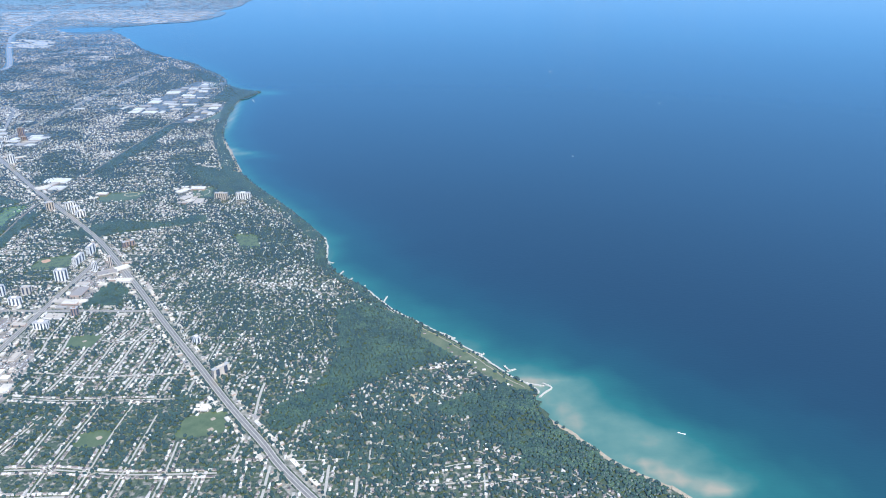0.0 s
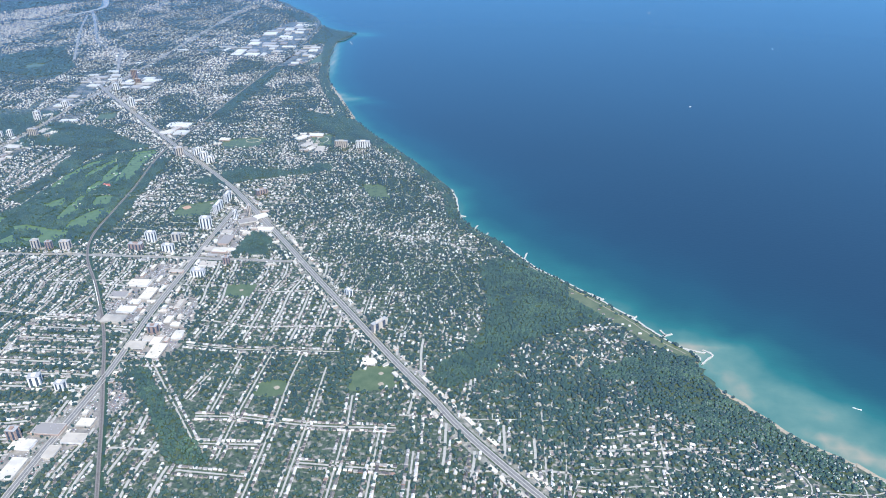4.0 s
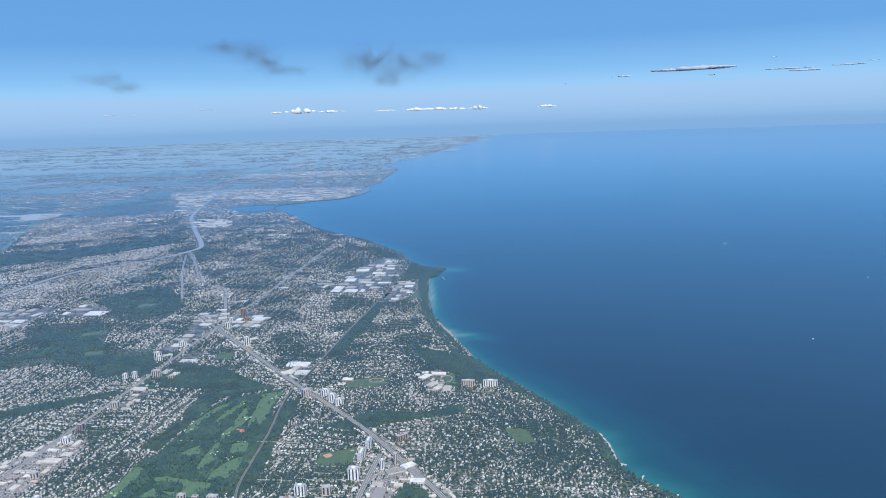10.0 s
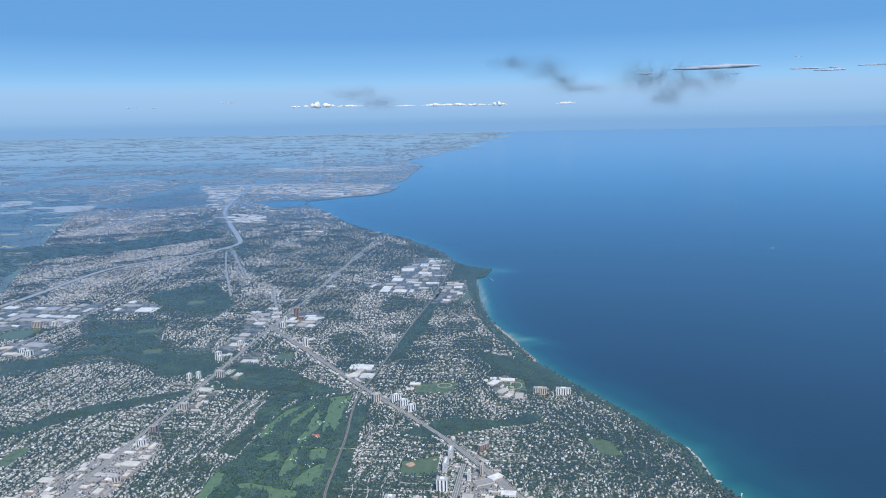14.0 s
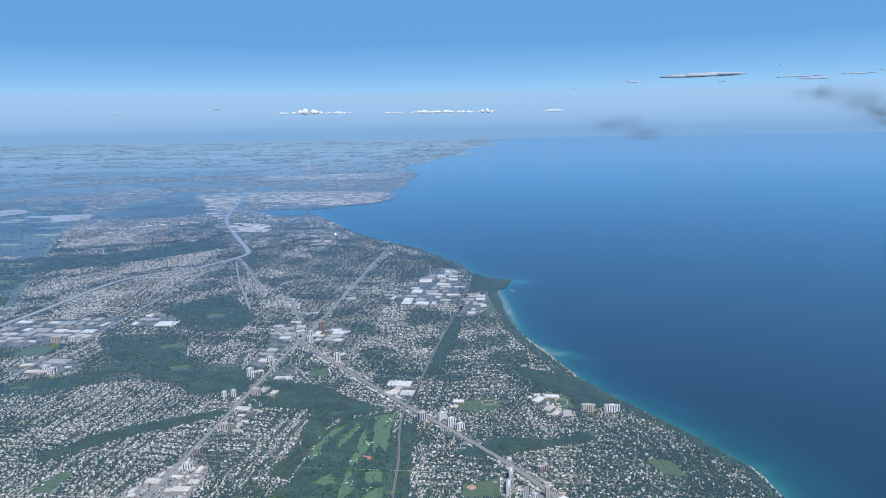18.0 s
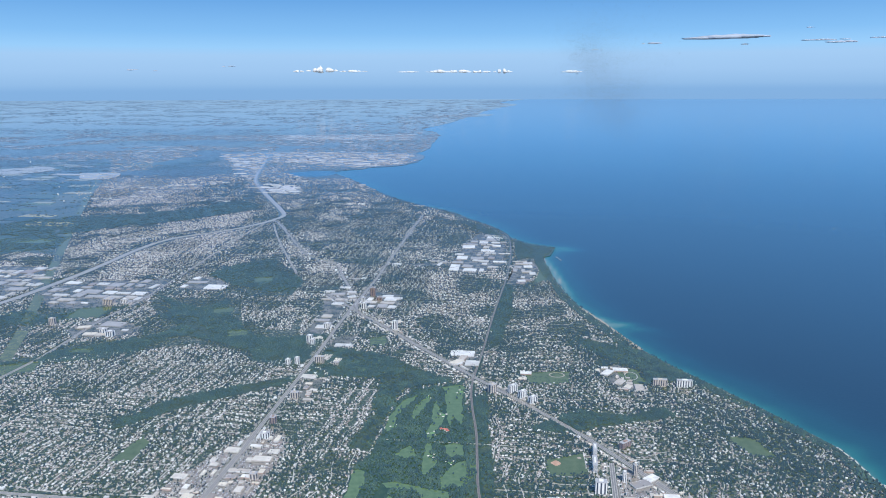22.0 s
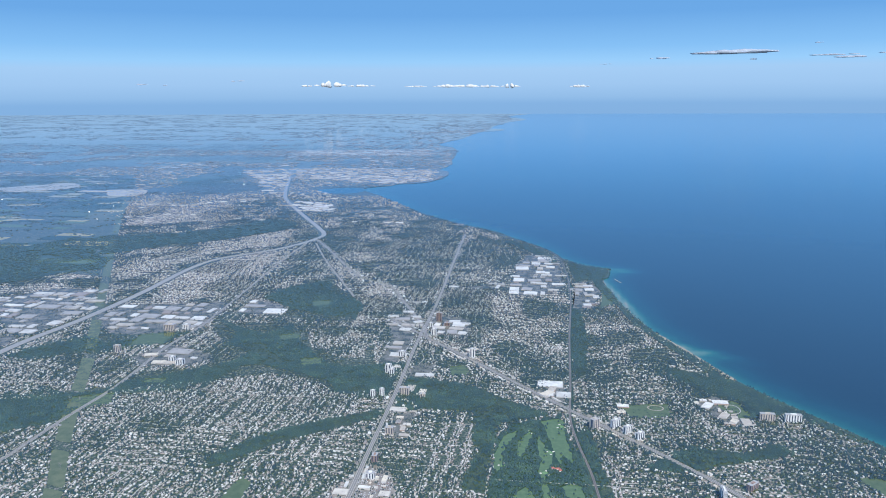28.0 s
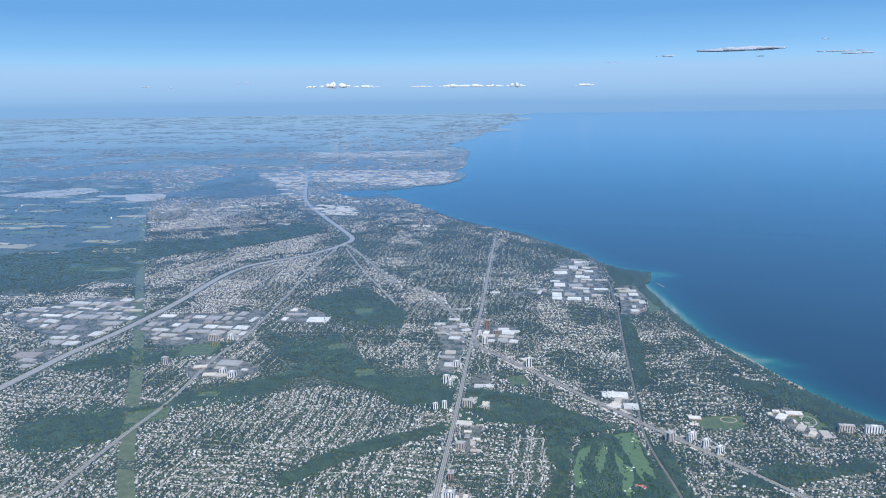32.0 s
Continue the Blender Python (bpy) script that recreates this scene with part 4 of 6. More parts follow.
for w in WOODS:
    q = np.array(w)
    far = q[:, 1].mean() > 300
    p = scatter(q[:, 0].min() - 1, q[:, 0].max() + 1, q[:, 1].min() - 1, q[:, 1].max() + 1, 0.6 if far else (4.0 if q[:, 1].mean() < 160 else 1.9))
    p = p[free_of(p, 0.8) & ~inside_any(p, LAWNS + [BANK]) & (off_line(p, RAVINE_ROAD) > 0.7)]
    p = p[inside(p, rounded(w, 5.0, 22, len(w)) if w[0][0] <= -300 else rounded(w, 1.0, 1.5, len(w)))]
    p = p[np.array([noise.fractal((x * 0.06, y * 0.06, 4), 1.0, 2.0, 3) > -0.34 for x, y in p], bool)]
    trees_at("woodland", p, rng.uniform(0.8, 1.5, len(p)) if far else rng.uniform(0.5, 0.9, len(p)) * (0.78 if q[:, 1].mean() < 160 else 1.2), M_WOOD, q[:, 1].mean() < 150, "dense dark green deciduous woodland")
# trees along the bluff edge
p = scatter(-140, 50, 96, 500, 2.0)
d = off_line(p, coast[::3])
p = p[(d < np.interp(p[:, 1], [90, 150, 200, 300, 400, 500], [3, 2.5, 3.5, 7, 4, 9])) & (d > 1.0)]
p = p[inside(p, LAND_TEST) & (~inside(p, BANK) | (rng.random(len(p)) < 0.12))]
trees_at("bluff_trees", p, rng.uniform(0.5, 0.95, len(p)), M_WOOD, True, "green trees and shrubs along the bluff edge")

# ---- the far country ----
for y0, y1, dens, lo, hi in ((680, 830, 0.05, 1.2, 2.4), (815, 1000, 0.09, 1.4, 3.0), (1000, 1700, 0.014, 3.0, 7.0)):
    p = scatter(-0.95 * y1 - 200, -120, y0, y1, dens)
    p = p[in_sight(p)]
    clump = np.array([noise.fractal((x * 0.008, y * 0.008, 5), 1.0, 2.0, 3) for x, y in p])
    p = p[(clump > -0.12) | (rng.random(len(p)) < 0.12)]
    p = p[inside(p, LAND_TEST) & (off_line(p, HIGHWAY) > 4) & ~inside_any(p, WORKS + BLOCKS[:3] + [BAY])]
    s = rng.uniform(lo, hi, len(p))
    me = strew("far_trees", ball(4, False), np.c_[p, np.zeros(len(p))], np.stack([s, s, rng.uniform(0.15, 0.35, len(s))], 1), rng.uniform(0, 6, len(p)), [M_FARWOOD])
    tagged(new("far_trees", me), "hazy woods and tree lines of the far country", "trees", kind="stuff")
SLAB = ([(-.5, -.5, 0), (.5, -.5, 0), (.5, .5, 0), (-.5, .5, 0), (-.5, -.5, 1), (.5, -.5, 1), (.5, .5, 1), (-.5, .5, 1)],
        [(0, 1, 5), (0, 5, 4), (1, 2, 6), (1, 6, 5), (2, 3, 7), (2, 7, 6), (3, 0, 4), (3, 4, 7), (4, 5, 6), (4, 6, 7)])
for y0, y1, dens, lo, hi, cut, name, label in (
        (720, 1000, 0.09, 0.6, 1.1, -0.12, "far_houses", "small pale houses of the far suburbs"), (1000, 1500, 0.035, 0.8, 2.0, -0.05, "far_houses", "small pale houses of the far suburbs"),
        (640, 1100, 0.006, 1.5, 5.0, 0.0, "far_works", "pale flat roofs of works in the far towns"), (1100, 3000, 0.0027, 2.5, 10.0, 0.02, "far_works", "pale flat roofs of works in the far towns"),
        (3000, 4700, 0.0008, 6.0, 20.0, 0.05, "far_works", "pale flat roofs of works in the far towns")):
    p = scatter(-0.95 * y1 - 200, -120, y0, y1, dens)
    p = p[in_sight(p)]
    clump = np.array([noise.fractal((x * 0.006, y * 0.006, 11), 1.0, 2.0, 3) for x, y in p])
    shore_near = off_line(p, SHORE_FAR) < 160
    p = p[((clump > cut) & ~inside(p, FIELDS)) | (shore_near & (rng.random(len(p)) < 0.6) & (p[:, 1] > 900))]
    p = p[inside(p, LAND_TEST) & ~inside(p, BAY) & (off_line(p, HIGHWAY) > 3)]
    w = rng.uniform(lo, hi, len(p))
    sz = np.stack([w * rng.uniform(0.8, 2.0, len(p)), w, np.clip(w * 0.2, 0.15, 0.35)], 1)
    me = strew(name, SLAB, np.c_[p, np.zeros(len(p))], sz, rng.normal(0, 0.05, len(p)), [M_FAR])
    tagged(new(name, me), label, "buildings", kind="stuff")
# works by the harbour and along the highway
for q, m in zip(WORKS, (620, 110, 160, 220, 160)):
    patch("works_yard", q, 0.03, M_YARD, "pale yards round the far works", "works yard", jag=3, step=8)
    a = np.array(q)
    p = np.stack([rng.uniform(a[:, 0].min(), a[:, 0].max(), 2 * m), rng.uniform(a[:, 1].min(), a[:, 1].max(), 2 * m)], 1)
    p = p[inside(p, q) & inside(p, LAND_TEST) & (off_line(p, HIGHWAY) > 4)][:m]
    w = rng.uniform(1.2, 3.8, len(p)) * (1 if a[:, 1].mean() < 1200 else 2)
    me = strew("harbour_works", SLAB, np.c_[p, np.zeros(len(p))], np.stack([w * rng.uniform(1.5, 5, len(p)), w, rng.uniform(0.2, 0.5, len(p))], 1), rng.normal(0, 0.04, len(p)), [M_HARBOUR])
    tagged(new("harbour_works", me), "bright pale industrial roofs clustered by the far harbour", "buildings", kind="stuff")
q = BLOCKS[3]   # a far estate of close rows
a = np.array(q)
p = np.stack([v.ravel() for v in np.meshgrid(np.arange(a[:, 0].min(), a[:, 0].max(), 1.5), np.arange(a[:, 1].min(), a[:, 1].max(), 2.6))], 1)
p = p + rng.normal(0, 0.25, p.shape)
p = p[inside(p, rounded(q, 6, 30)) & (rng.random(len(p)) < 0.09)]
me = strew("far_houses", TENT, np.c_[p, np.zeros(len(p))], np.stack([rng.uniform(0.7, 1.2, len(p)), rng.uniform(0.7, 1.0, len(p)), np.full(len(p), 0.4)], 1), np.zeros(len(p)), [M_HWALL, M_ROOF], np.array([0, 1, 1, 1, 1, 1, 0, 0]))
tagged(new("far_houses", me), "close rows of small houses in a far estate", "houses", kind="stuff")

# ---- farm fields beyond the power line ----
CROPS = [plain("ripe_field", (0.28, 0.26, 0.16), (0.40, 0.37, 0.25), 0.08), plain("green_field", (0.08, 0.12, 0.045), (0.13, 0.17, 0.07), 0.08),
         plain("dark_field", (0.025, 0.045, 0.022), (0.05, 0.07, 0.035), 0.1), plain("bare_field", (0.38, 0.34, 0.28), (0.52, 0.48, 0.42), 0.1)]
for k in range(420):
    y = rng.uniform(430, 1000)
    x = rng.uniform(-1150, -440)
    w, d = rng.uniform(14, 46), rng.uniform(5, 16)
    if inside_any(np.array([(x - w / 2, y), (x + w / 2, y)]), [FIELDS]).all():
        q = [(x - w / 2, y - d / 2), (x + w / 2, y - d / 2), (x + w / 2, y + d / 2), (x - w / 2, y + d / 2)]
        v, f = slab(q, -0.02, 0.03 + 0.0003 * k)
        kind = rng.choice(4, p=[0.30, 0.36, 0.28, 0.06])
        tagged(new("farm_field", mesh_of("farm_field", v, f, CROPS[kind])), ("pale ripe crop field", "green crop field", "dark green pasture field", "bare pale earth field")[kind] + " in the far country", "field", kind="structure")
for q in ([(-697, 832), (-650, 836), (-627, 787), (-662, 783)], [(-860, 815), (-794, 890), (-750, 850), (-796, 800)]):
    patch("gravel_pit", q, 0.16, CROPS[3], "bare pale earth pit in the far country", "gravel pit", jag=4, step=6)
p = scatter(-1200, -430, 420, 1000, 0.05)
p = p[inside(p, FIELDS) & in_sight(p)]
p = p[np.array([abs(noise.noise((x * 0.02, y * 0.06, 3))) < 0.07 for x, y in p])]
s = rng.uniform(1.5, 3.0, len(p))
me = strew("field_trees", ball(4, False), np.c_[p, np.zeros(len(p))], np.stack([s, s, np.full(len(p), 0.6)], 1), rng.uniform(0, 6, len(p)), [M_WOOD])
tagged(new("field_trees", me), "dark tree lines between the farm fields", "trees", kind="stuff")

# ---- buildings ----
def unit(name, pieces, material):
    v, f = joined(pieces)
    return mesh_of(name, v, f, material)


def tower(x, y, w, d, h, turn, wall, label, bays=4, plant=True):
    """An apartment tower: a ribbed slab with recessed window bays, a parapet roof and a plant room."""
    root = tagged(new("apartment_tower"), label, "tower", "apartment towers")
    root.matrix_basis = pose(x, y, 0, 0, 0, turn)
    part("wall", unit("wall", [box(-w / 2, -d / 2, 0, w / 2, d / 2, h)], wall), root)
    part("roof", unit("roof", [box(-w / 2 - 0.04, -d / 2 - 0.04, h, w / 2 + 0.04, d / 2 + 0.04, h + 0.07)], M_VENT), root, "grey flat roof slab")
    if plant:
        part("plant_room", unit("plant_room", [box(-w * 0.18, -d * 0.25, h + 0.07, w * 0.18, d * 0.25, h + 0.30)], wall), root)
    for along, deep, n, rot in ((w, d, bays, 0), (w, d, bays, 180), (d, w, max(1, bays // 2), 90), (d, w, max(1, bays // 2), 270)):
        step = along / n
        bay = unit("window_bay", [box(-step * 0.21, -deep / 2 - 0.015, 0.16, step * 0.21, -deep / 2 + 0.05, h - 0.12)], M_PANE)
        for k in range(n):
            part("window_bay", bay, root, "dark column of windows", pose(0, 0, 0, 0, 0, rot) @ pose(-along / 2 + step * (k + 0.5), 0, 0))
    return root


W, B, N = M_WHITE, M_BEIGE, M_BROWN
TOWERS = [(-50.3, 141.4, 0.9, 3.4, 1.5, -38, B), (-85.2, 265, 4.2, 1.2, 1.7, 0, B), (-76.8, 265, 4.6, 1.2, 1.8, 0, W), (-144, 251, 2.3, 1.6, 2.2, 45, B),
          (-137, 252.3, 3.0, 1.0, 1.9, 40, W), (-133.4, 248.5, 2.6, 1.1, 1.7, 42, W), (-129.8, 244.8, 2.6, 1.1, 1.5, 42, W), (-110.5, 191, 2.6, 1.6, 2.4, 0, W),
          (-111.4, 203.5, 1.1, 4.5, 1.7, 0, W), (-111, 211, 1.0, 3.4, 1.9, 0, W), (-125, 175.9, 3.4, 1.2, 1.3, 0, N), (-122.9, 181, 2.4, 1.2, 2.1, 0, W),
          (-115.4, 175.4, 2.7, 1.2, 1.5, 0, W), (-115.8, 182, 2.0, 1.2, 1.6, 0, B), (-153.5, 174.2, 1.6, 1.2, 1.9, 0, B), (-149.7, 174.4, 1.4, 1.0, 1.6, 0, N),
          (-145, 174.8, 2.4, 1.2, 1.7, 0, B), (-101.7, 162.5, 3.0, 1.4, 1.3, 0, W), (-96.6, 169.6, 1.3, 1.1, 1.5, 0, N), (-100.6, 201.1, 0.9, 0.9, 2.3, 20, B),
          (-103.8, 197.6, 0.9, 0.9, 2.0, 0, W), (-60.3, 155.6, 1.5, 1.0, 1.2, -35, W), (-102, 136, 2.0, 1.2, 1.3, 0, N), (-117.7, 115.2, 2.0, 1.5, 1.7, 20, W),
          (-111.9, 114.4, 1.6, 1.2, 1.2, 0, W), (-112.2, 99.2, 1.7, 1.2, 1.8, 0, N), (-192, 313, 2.0, 1.3, 2.6, 0, W), (-223.7, 291, 2.0, 1.6, 2.3, 0, W),
          (-221.8, 288.6, 1.6, 1.4, 1.7, 0, W), (-224, 265.8, 1.5, 1.1, 1.8, 10, W), (-220.9, 267.4, 1.5, 1.1, 1.9, 10, W), (-212.8, 269.8, 3.0, 1.4, 1.9, 0, B),
          (-214, 362, 2.2, 1.5, 3.0, 0, N), (-213, 340, 2.0, 1.3, 2.0, 0, W), (-222, 310, 2.6, 1.4, 1.6, 0, W), (-211.3, 237.5, 2.4, 1.4, 1.5, 0, B), (-211.5, 218, 1.4, 1.8, 1.6, 0, N),
          (-347, 298, 2.2, 1.4, 2.2, 0, B), (-340, 330.5, 4.5, 2.4, 2.0, 0, B), (-333, 333, 3.0, 1.6, 1.5, 0, W), (-219.6, 150.4, 2.0, 1.2, 2.0, 20, W), (-193.6, 171.4, 1.7, 1.1, 1.4, 0, W),
          (-204.4, 185, 1.6, 1.2, 1.2, 0, B), (-210.4, 208, 2.2, 1.3, 1.3, 0, W), (-101.8, 217.4, 3.2, 1.2, 1.2, 45, N), (-312, 287.5, 2.6, 2.0, 1.6, 0, W), (-317.5, 291, 2.0, 1.6, 1.3, 0, W),
          (-216.5, 352, 1.6, 1.2, 1.4, 0, W), (-209, 355, 2.2, 1.2, 1.1, 0, N), (-205.5, 268, 1.6, 1.1, 1.0, 0, B)]
SAYS = {W: "white ribbed apartment tower with dark window bays", B: "beige brick apartment tower with balconies", N: "brown brick apartment block with balconies"}
for x, y, w, d, h, turn, wall in TOWERS:
    tower(x, y, w * 1.15, d * 1.25, h * 1.45, turn, wall, SAYS[wall], max(2, int(max(w, d) / 0.7)))

TAKEN = np.array([(x, y) for x, y, *_ in TOWERS])


def hall(w, d, h, vents, wall, roof, label, kind_name="shop_building", bays=0):
    """A low flat-roofed building: walls, a roof inside a parapet, plant boxes and a band of shop windows."""
    root = tagged(new(kind_name), label, "building", "low commercial buildings")
    part("wall", unit("wall", [box(-w / 2, -d / 2, 0, w / 2, d / 2, h)], wall), root)
    part("roof", unit("roof", [box(-w / 2 + 0.03, -d / 2 + 0.03, h - 0.01, w / 2 - 0.03, d / 2 - 0.03, h + 0.012)], roof), root)
    rim = 0.035
    part("parapet", unit("parapet", [box(-w / 2, -d / 2, h, w / 2, -d / 2 + rim, h + 0.05), box(-w / 2, d / 2 - rim, h, w / 2, d / 2, h + 0.05),
                                     box(-w / 2, -d / 2 + rim, h, -w / 2 + rim, d / 2 - rim, h + 0.05), box(w / 2 - rim, -d / 2 + rim, h, w / 2, d / 2 - rim, h + 0.05)], wall), root)
    r = np.random.default_rng(int(w * 100 + d * 10 + vents))
    for _ in range(vents):
        vx, vy = r.uniform(-w * 0.38, w * 0.38), r.uniform(-d * 0.38, d * 0.38)
        part("plant_box", unit("plant_box", [box(vx - 0.09, vy - 0.06, h + 0.012, vx + 0.09, vy + 0.06, h + 0.10)], M_VENT), root, "grey metal plant box")
    part("shop_front", unit("shop_front", [box(-w * 0.45, -d / 2 - 0.012, 0.05, w * 0.45, -d / 2 + 0.02, 0.15)], M_PANE), root, "dark band of shop windows")
    return root


SHOPS = [hall(w, d, h, k, M_SHOPWALL, M_FLAT, "flat-roofed shop building with pale walls beside the avenue") for w, d, h, k in
         ((0.9, 0.7, 0.28, 1), (1.4, 0.8, 0.3, 1), (2.0, 0.8, 0.32, 1), (2.6, 0.9, 0.35, 2), (1.2, 1.0, 0.45, 1), (0.8, 1.5, 0.3, 1))]
SHEDS = [hall(w, d, h, k, M_SHOPWALL, M_FLAT, "wide low works hall with a pale flat roof", "works_hall") for w, d, h, k in
         ((3.0, 2.2, 0.45, 2), (4.2, 2.6, 0.5, 3), (2.2, 1.6, 0.42, 1), (5.5, 3.0, 0.5, 4), (1.6, 2.6, 0.4, 1), (3.6, 1.4, 0.45, 2))]
REACH = {ob: max(o.data.vertices[0].co.to_2d().length for o in ob.children if o.name.startswith("wall")) for ob in SHOPS + SHEDS}
placed = [(x, y, max(w, d) * 0.62) for x, y, w, d, *_ in TOWERS]
used, spare, tally = set(), [], {"hall": 0, "shop": 0}


def put(ob, x, y, turn, slack=0.75):
    r = REACH[ob]
    if any((x - a) ** 2 + (y - b) ** 2 < (slack * (r + c)) ** 2 for a, b, c in placed):
        return False
    placed.append((x, y, r))
    kind = "hall" if ob in SHEDS else "shop"
    if y > 330 or tally[kind] > (190 if kind == "hall" else 290):
        wall = next(o.data for o in ob.children if o.name.startswith("wall"))
        spare.append((x, y, turn, *(2 * abs(c) for c in wall.vertices[0].co[:2]), wall.vertices[6].co.z))
        return True
    tally[kind] += 1
    m = pose(x, y, 0.0, 0, 0, turn)
    if ob in used:
        copy_thing(ob, m)
    else:
        ob.matrix_basis = m
        used.add(ob)
    return True


# big halls that can be told apart
for k, x, y, turn in ((3, -110.5, 152, 90), (1, -101, 100, 0), (0, -101.2, 104.5, 0), (0, -50.5, 128.2, 0), (3, -99.5, 196, 30), (1, -96.5, 199.5, 45), (3, -101.5, 183, 90), (1, -101, 176.5, 0),
                      (1, -101.5, 168.3, 0), (3, -103, 274, 60), (1, -99, 266, 60), (0, -96.5, 262, 60), (3, -206, 361, 5), (1, -200, 358, 5), (3, -218, 172, 90), (3, -208, 168, 80),
                      (3, -213, 152, 85), (1, -222, 165, 90), (3, -206, 195, 0), (1, -158, 282, 80), (3, -330, 296, 20), (3, -322, 288, 10), (3, -160, 486, 0), (3, -163, 470, 0),
                      (1, -156, 497, 0), (3, -138, 420, 10), (1, -140, 400, 10), (3, -138, 440, 5), (3, -170, 500, 0), (1, -168, 450, 0), (3, -231.5, 362, 10), (3, -238, 366, 10), (1, -226, 366, 10), (3, -232, 374, 0), (1, -224, 358, 30), (3, -193, 321, 40), (1, -157.5, 281, 50), (3, -160, 277, 50),
                      (1, -222, 296, 30), (0, -134, 264, 0), (1, -133, 269.5, 0), (3, -215.6, 428, 0), (3, -189, 437, 0), (1, -194, 438, 0), (1, -231, 392, 0), (0, -227, 394, 0)):
    put(SHEDS[k], x, y, turn, 0.5)
for q in TOWN:
    a = np.array(q)
    far = a[:, 1].mean() > 280
    if far:   # works laid out in rows, with yards between them
        y = a[:, 1].min() + 1.5
        while y < a[:, 1].max():
            deep, x = float(rng.uniform(3.0, 8.0)), a[:, 0].min() + rng.uniform(0, 4)
            while x < a[:, 0].max():
                wide = float(rng.choice([2.5, 3.5, 5.0, 7.0, 10.0])) * float(rng.uniform(0.8, 1.2))
                p = np.array([(x + wide / 2, y + deep / 2)])
                if rng.random() < 0.62 and inside(p, q)[0] and free_of(p, 1.6)[0]:
                    spare.append((p[0, 0], p[0, 1] + float(rng.normal(0, 0.6)), float(rng.normal(0, 4)), wide, deep * float(rng.uniform(0.4, 1.0)), float(rng.uniform(0.3, 0.5))))
                x += wide + rng.uniform(0.6, 3.0)
            y += deep + rng.uniform(0.6, 2.6)
        continue
    p = scatter(a[:, 0].min(), a[:, 0].max(), a[:, 1].min(), a[:, 1].max(), 0.16)
    p = p[inside(p, q)]
    p = p[free_of(p, 1.5)]
    for x, y in p:
        put(SHEDS[rng.integers(6)] if rng.random() < 0.5 else SHOPS[rng.integers(6)], x, y, float(rng.choice([0, 90, 180, 270])))
# shops along the avenues
for line, w, every, share, stop in ((KROAD, 1.95, 2.4, 0.72, 400), (EROAD, 1.8, 2.6, 0.6, 220), (LROAD, 1.8, 3.4, 0.55, 420), (KFAR, 1.9, 4.0, 0.6, 520), (ELROAD, 1.7, 5.5, 0.35, 480), (MROAD, 1.5, 5.0, 0.35, 300)):
    q = smooth(line, every)
    for a, b in zip(q[:-1], q[1:]):
        t = math.degrees(math.atan2(b[1] - a[1], b[0] - a[0]))
        nx, ny = -(b[1] - a[1]), b[0] - a[0]
        s = math.hypot(nx, ny) + 1e-9
        for side in (-1, 1):
            off = side * (w + rng.uniform(0, 0.7))
            x, y = a[0] + nx / s * off, a[1] + ny / s * off
            p = np.array([(x, y)])
            if rng.random() < share and y < stop and free_of(p, 1.05)[0] and not inside_any(p, WOODS + LAWNS + [GOLF, HYDRO])[0]:
                put(SHOPS[rng.integers(6)], x, y, t + (180 if side > 0 else 0))

a = np.array(spare)
me = strew("far_halls", SLAB, np.c_[a[:, :2], np.zeros(len(a))], a[:, 3:6], np.radians(a[:, 2]), [M_FAR])
tagged(new("far_halls", me), "pale flat-roofed halls and shops across the suburb", "buildings", kind="stuff")

# ---- the houses and trees nearest the flight ----
M_HW1 = coloured("near_house_walls", [(0, (0.42, 0.30, 0.23)), (0.3, (0.62, 0.58, 0.52)), (0.6, (0.75, 0.73, 0.70)), (0.85, (0.36, 0.20, 0.15))], vary="object")
M_RF1 = coloured("near_shingle_roofs", [(0, (0.10, 0.09, 0.085)), (0.2, (0.19, 0.175, 0.16)), (0.36, (0.32, 0.30, 0.28)), (0.54, (0.34, 0.22, 0.17)), (0.60, (0.62, 0.56, 0.54)), (0.76, (0.72, 0.71, 0.70))], vary="object")


def house(w, d, h, hip):
    root = tagged(new("house"), "small detached suburban house with a shingled pitched roof", "house", "suburban houses")
    part("wall", unit("wall", [box(-w / 2, -d / 2, 0, w / 2, d / 2, h)], M_HW1), root)
    e, r = 0.03, h + d * 0.34
    v = [(-w / 2 - e, -d / 2 - e, h), (w / 2 + e, -d / 2 - e, h), (w / 2 + e, d / 2 + e, h), (-w / 2 - e, d / 2 + e, h), (-w / 2 + hip, 0, r), (w / 2 - hip, 0, r)]
    part("roof", mesh_of("roof", v, [(0, 1, 5, 4), (2, 3, 4, 5), (1, 2, 5), (3, 0, 4), (3, 2, 1, 0)], M_RF1), root)
    part("chimney", unit("chimney", [box(w * 0.2, d * 0.1, h, w * 0.2 + 0.04, d * 0.1 + 0.05, r + 0.03)], M_BROWN), root)
    part("door", unit("door", [box(-0.03, -d / 2 - 0.01, 0, 0.03, -d / 2 + 0.02, 0.12)], M_BROWN), root)
    win = unit("window", [box(-0.05, -d / 2 - 0.01, 0.07, 0.05, -d / 2 + 0.02, 0.14)], M_PANE)
    part("window", win, root, "", pose(-w * 0.28, 0, 0))
    part("window", win, root, "", pose(w * 0.28, 0, 0))
    return root


KINDS = [house(w, d, h, hip) for w, d, h, hip in ((0.74, 0.6, 0.22, 0.0), (0.88, 0.6, 0.24, 0.2), (0.66, 0.64, 0.32, 0.22), (0.8, 0.56, 0.2, 0.02))]
for i, k in enumerate(near_houses):
    m = pose(*house_at[k], 0, 0, 0, math.degrees(house_turn[k]))
    if i < 4:
        KINDS[i].matrix_basis = m
    else:
        copy_thing(KINDS[i % 4], m)


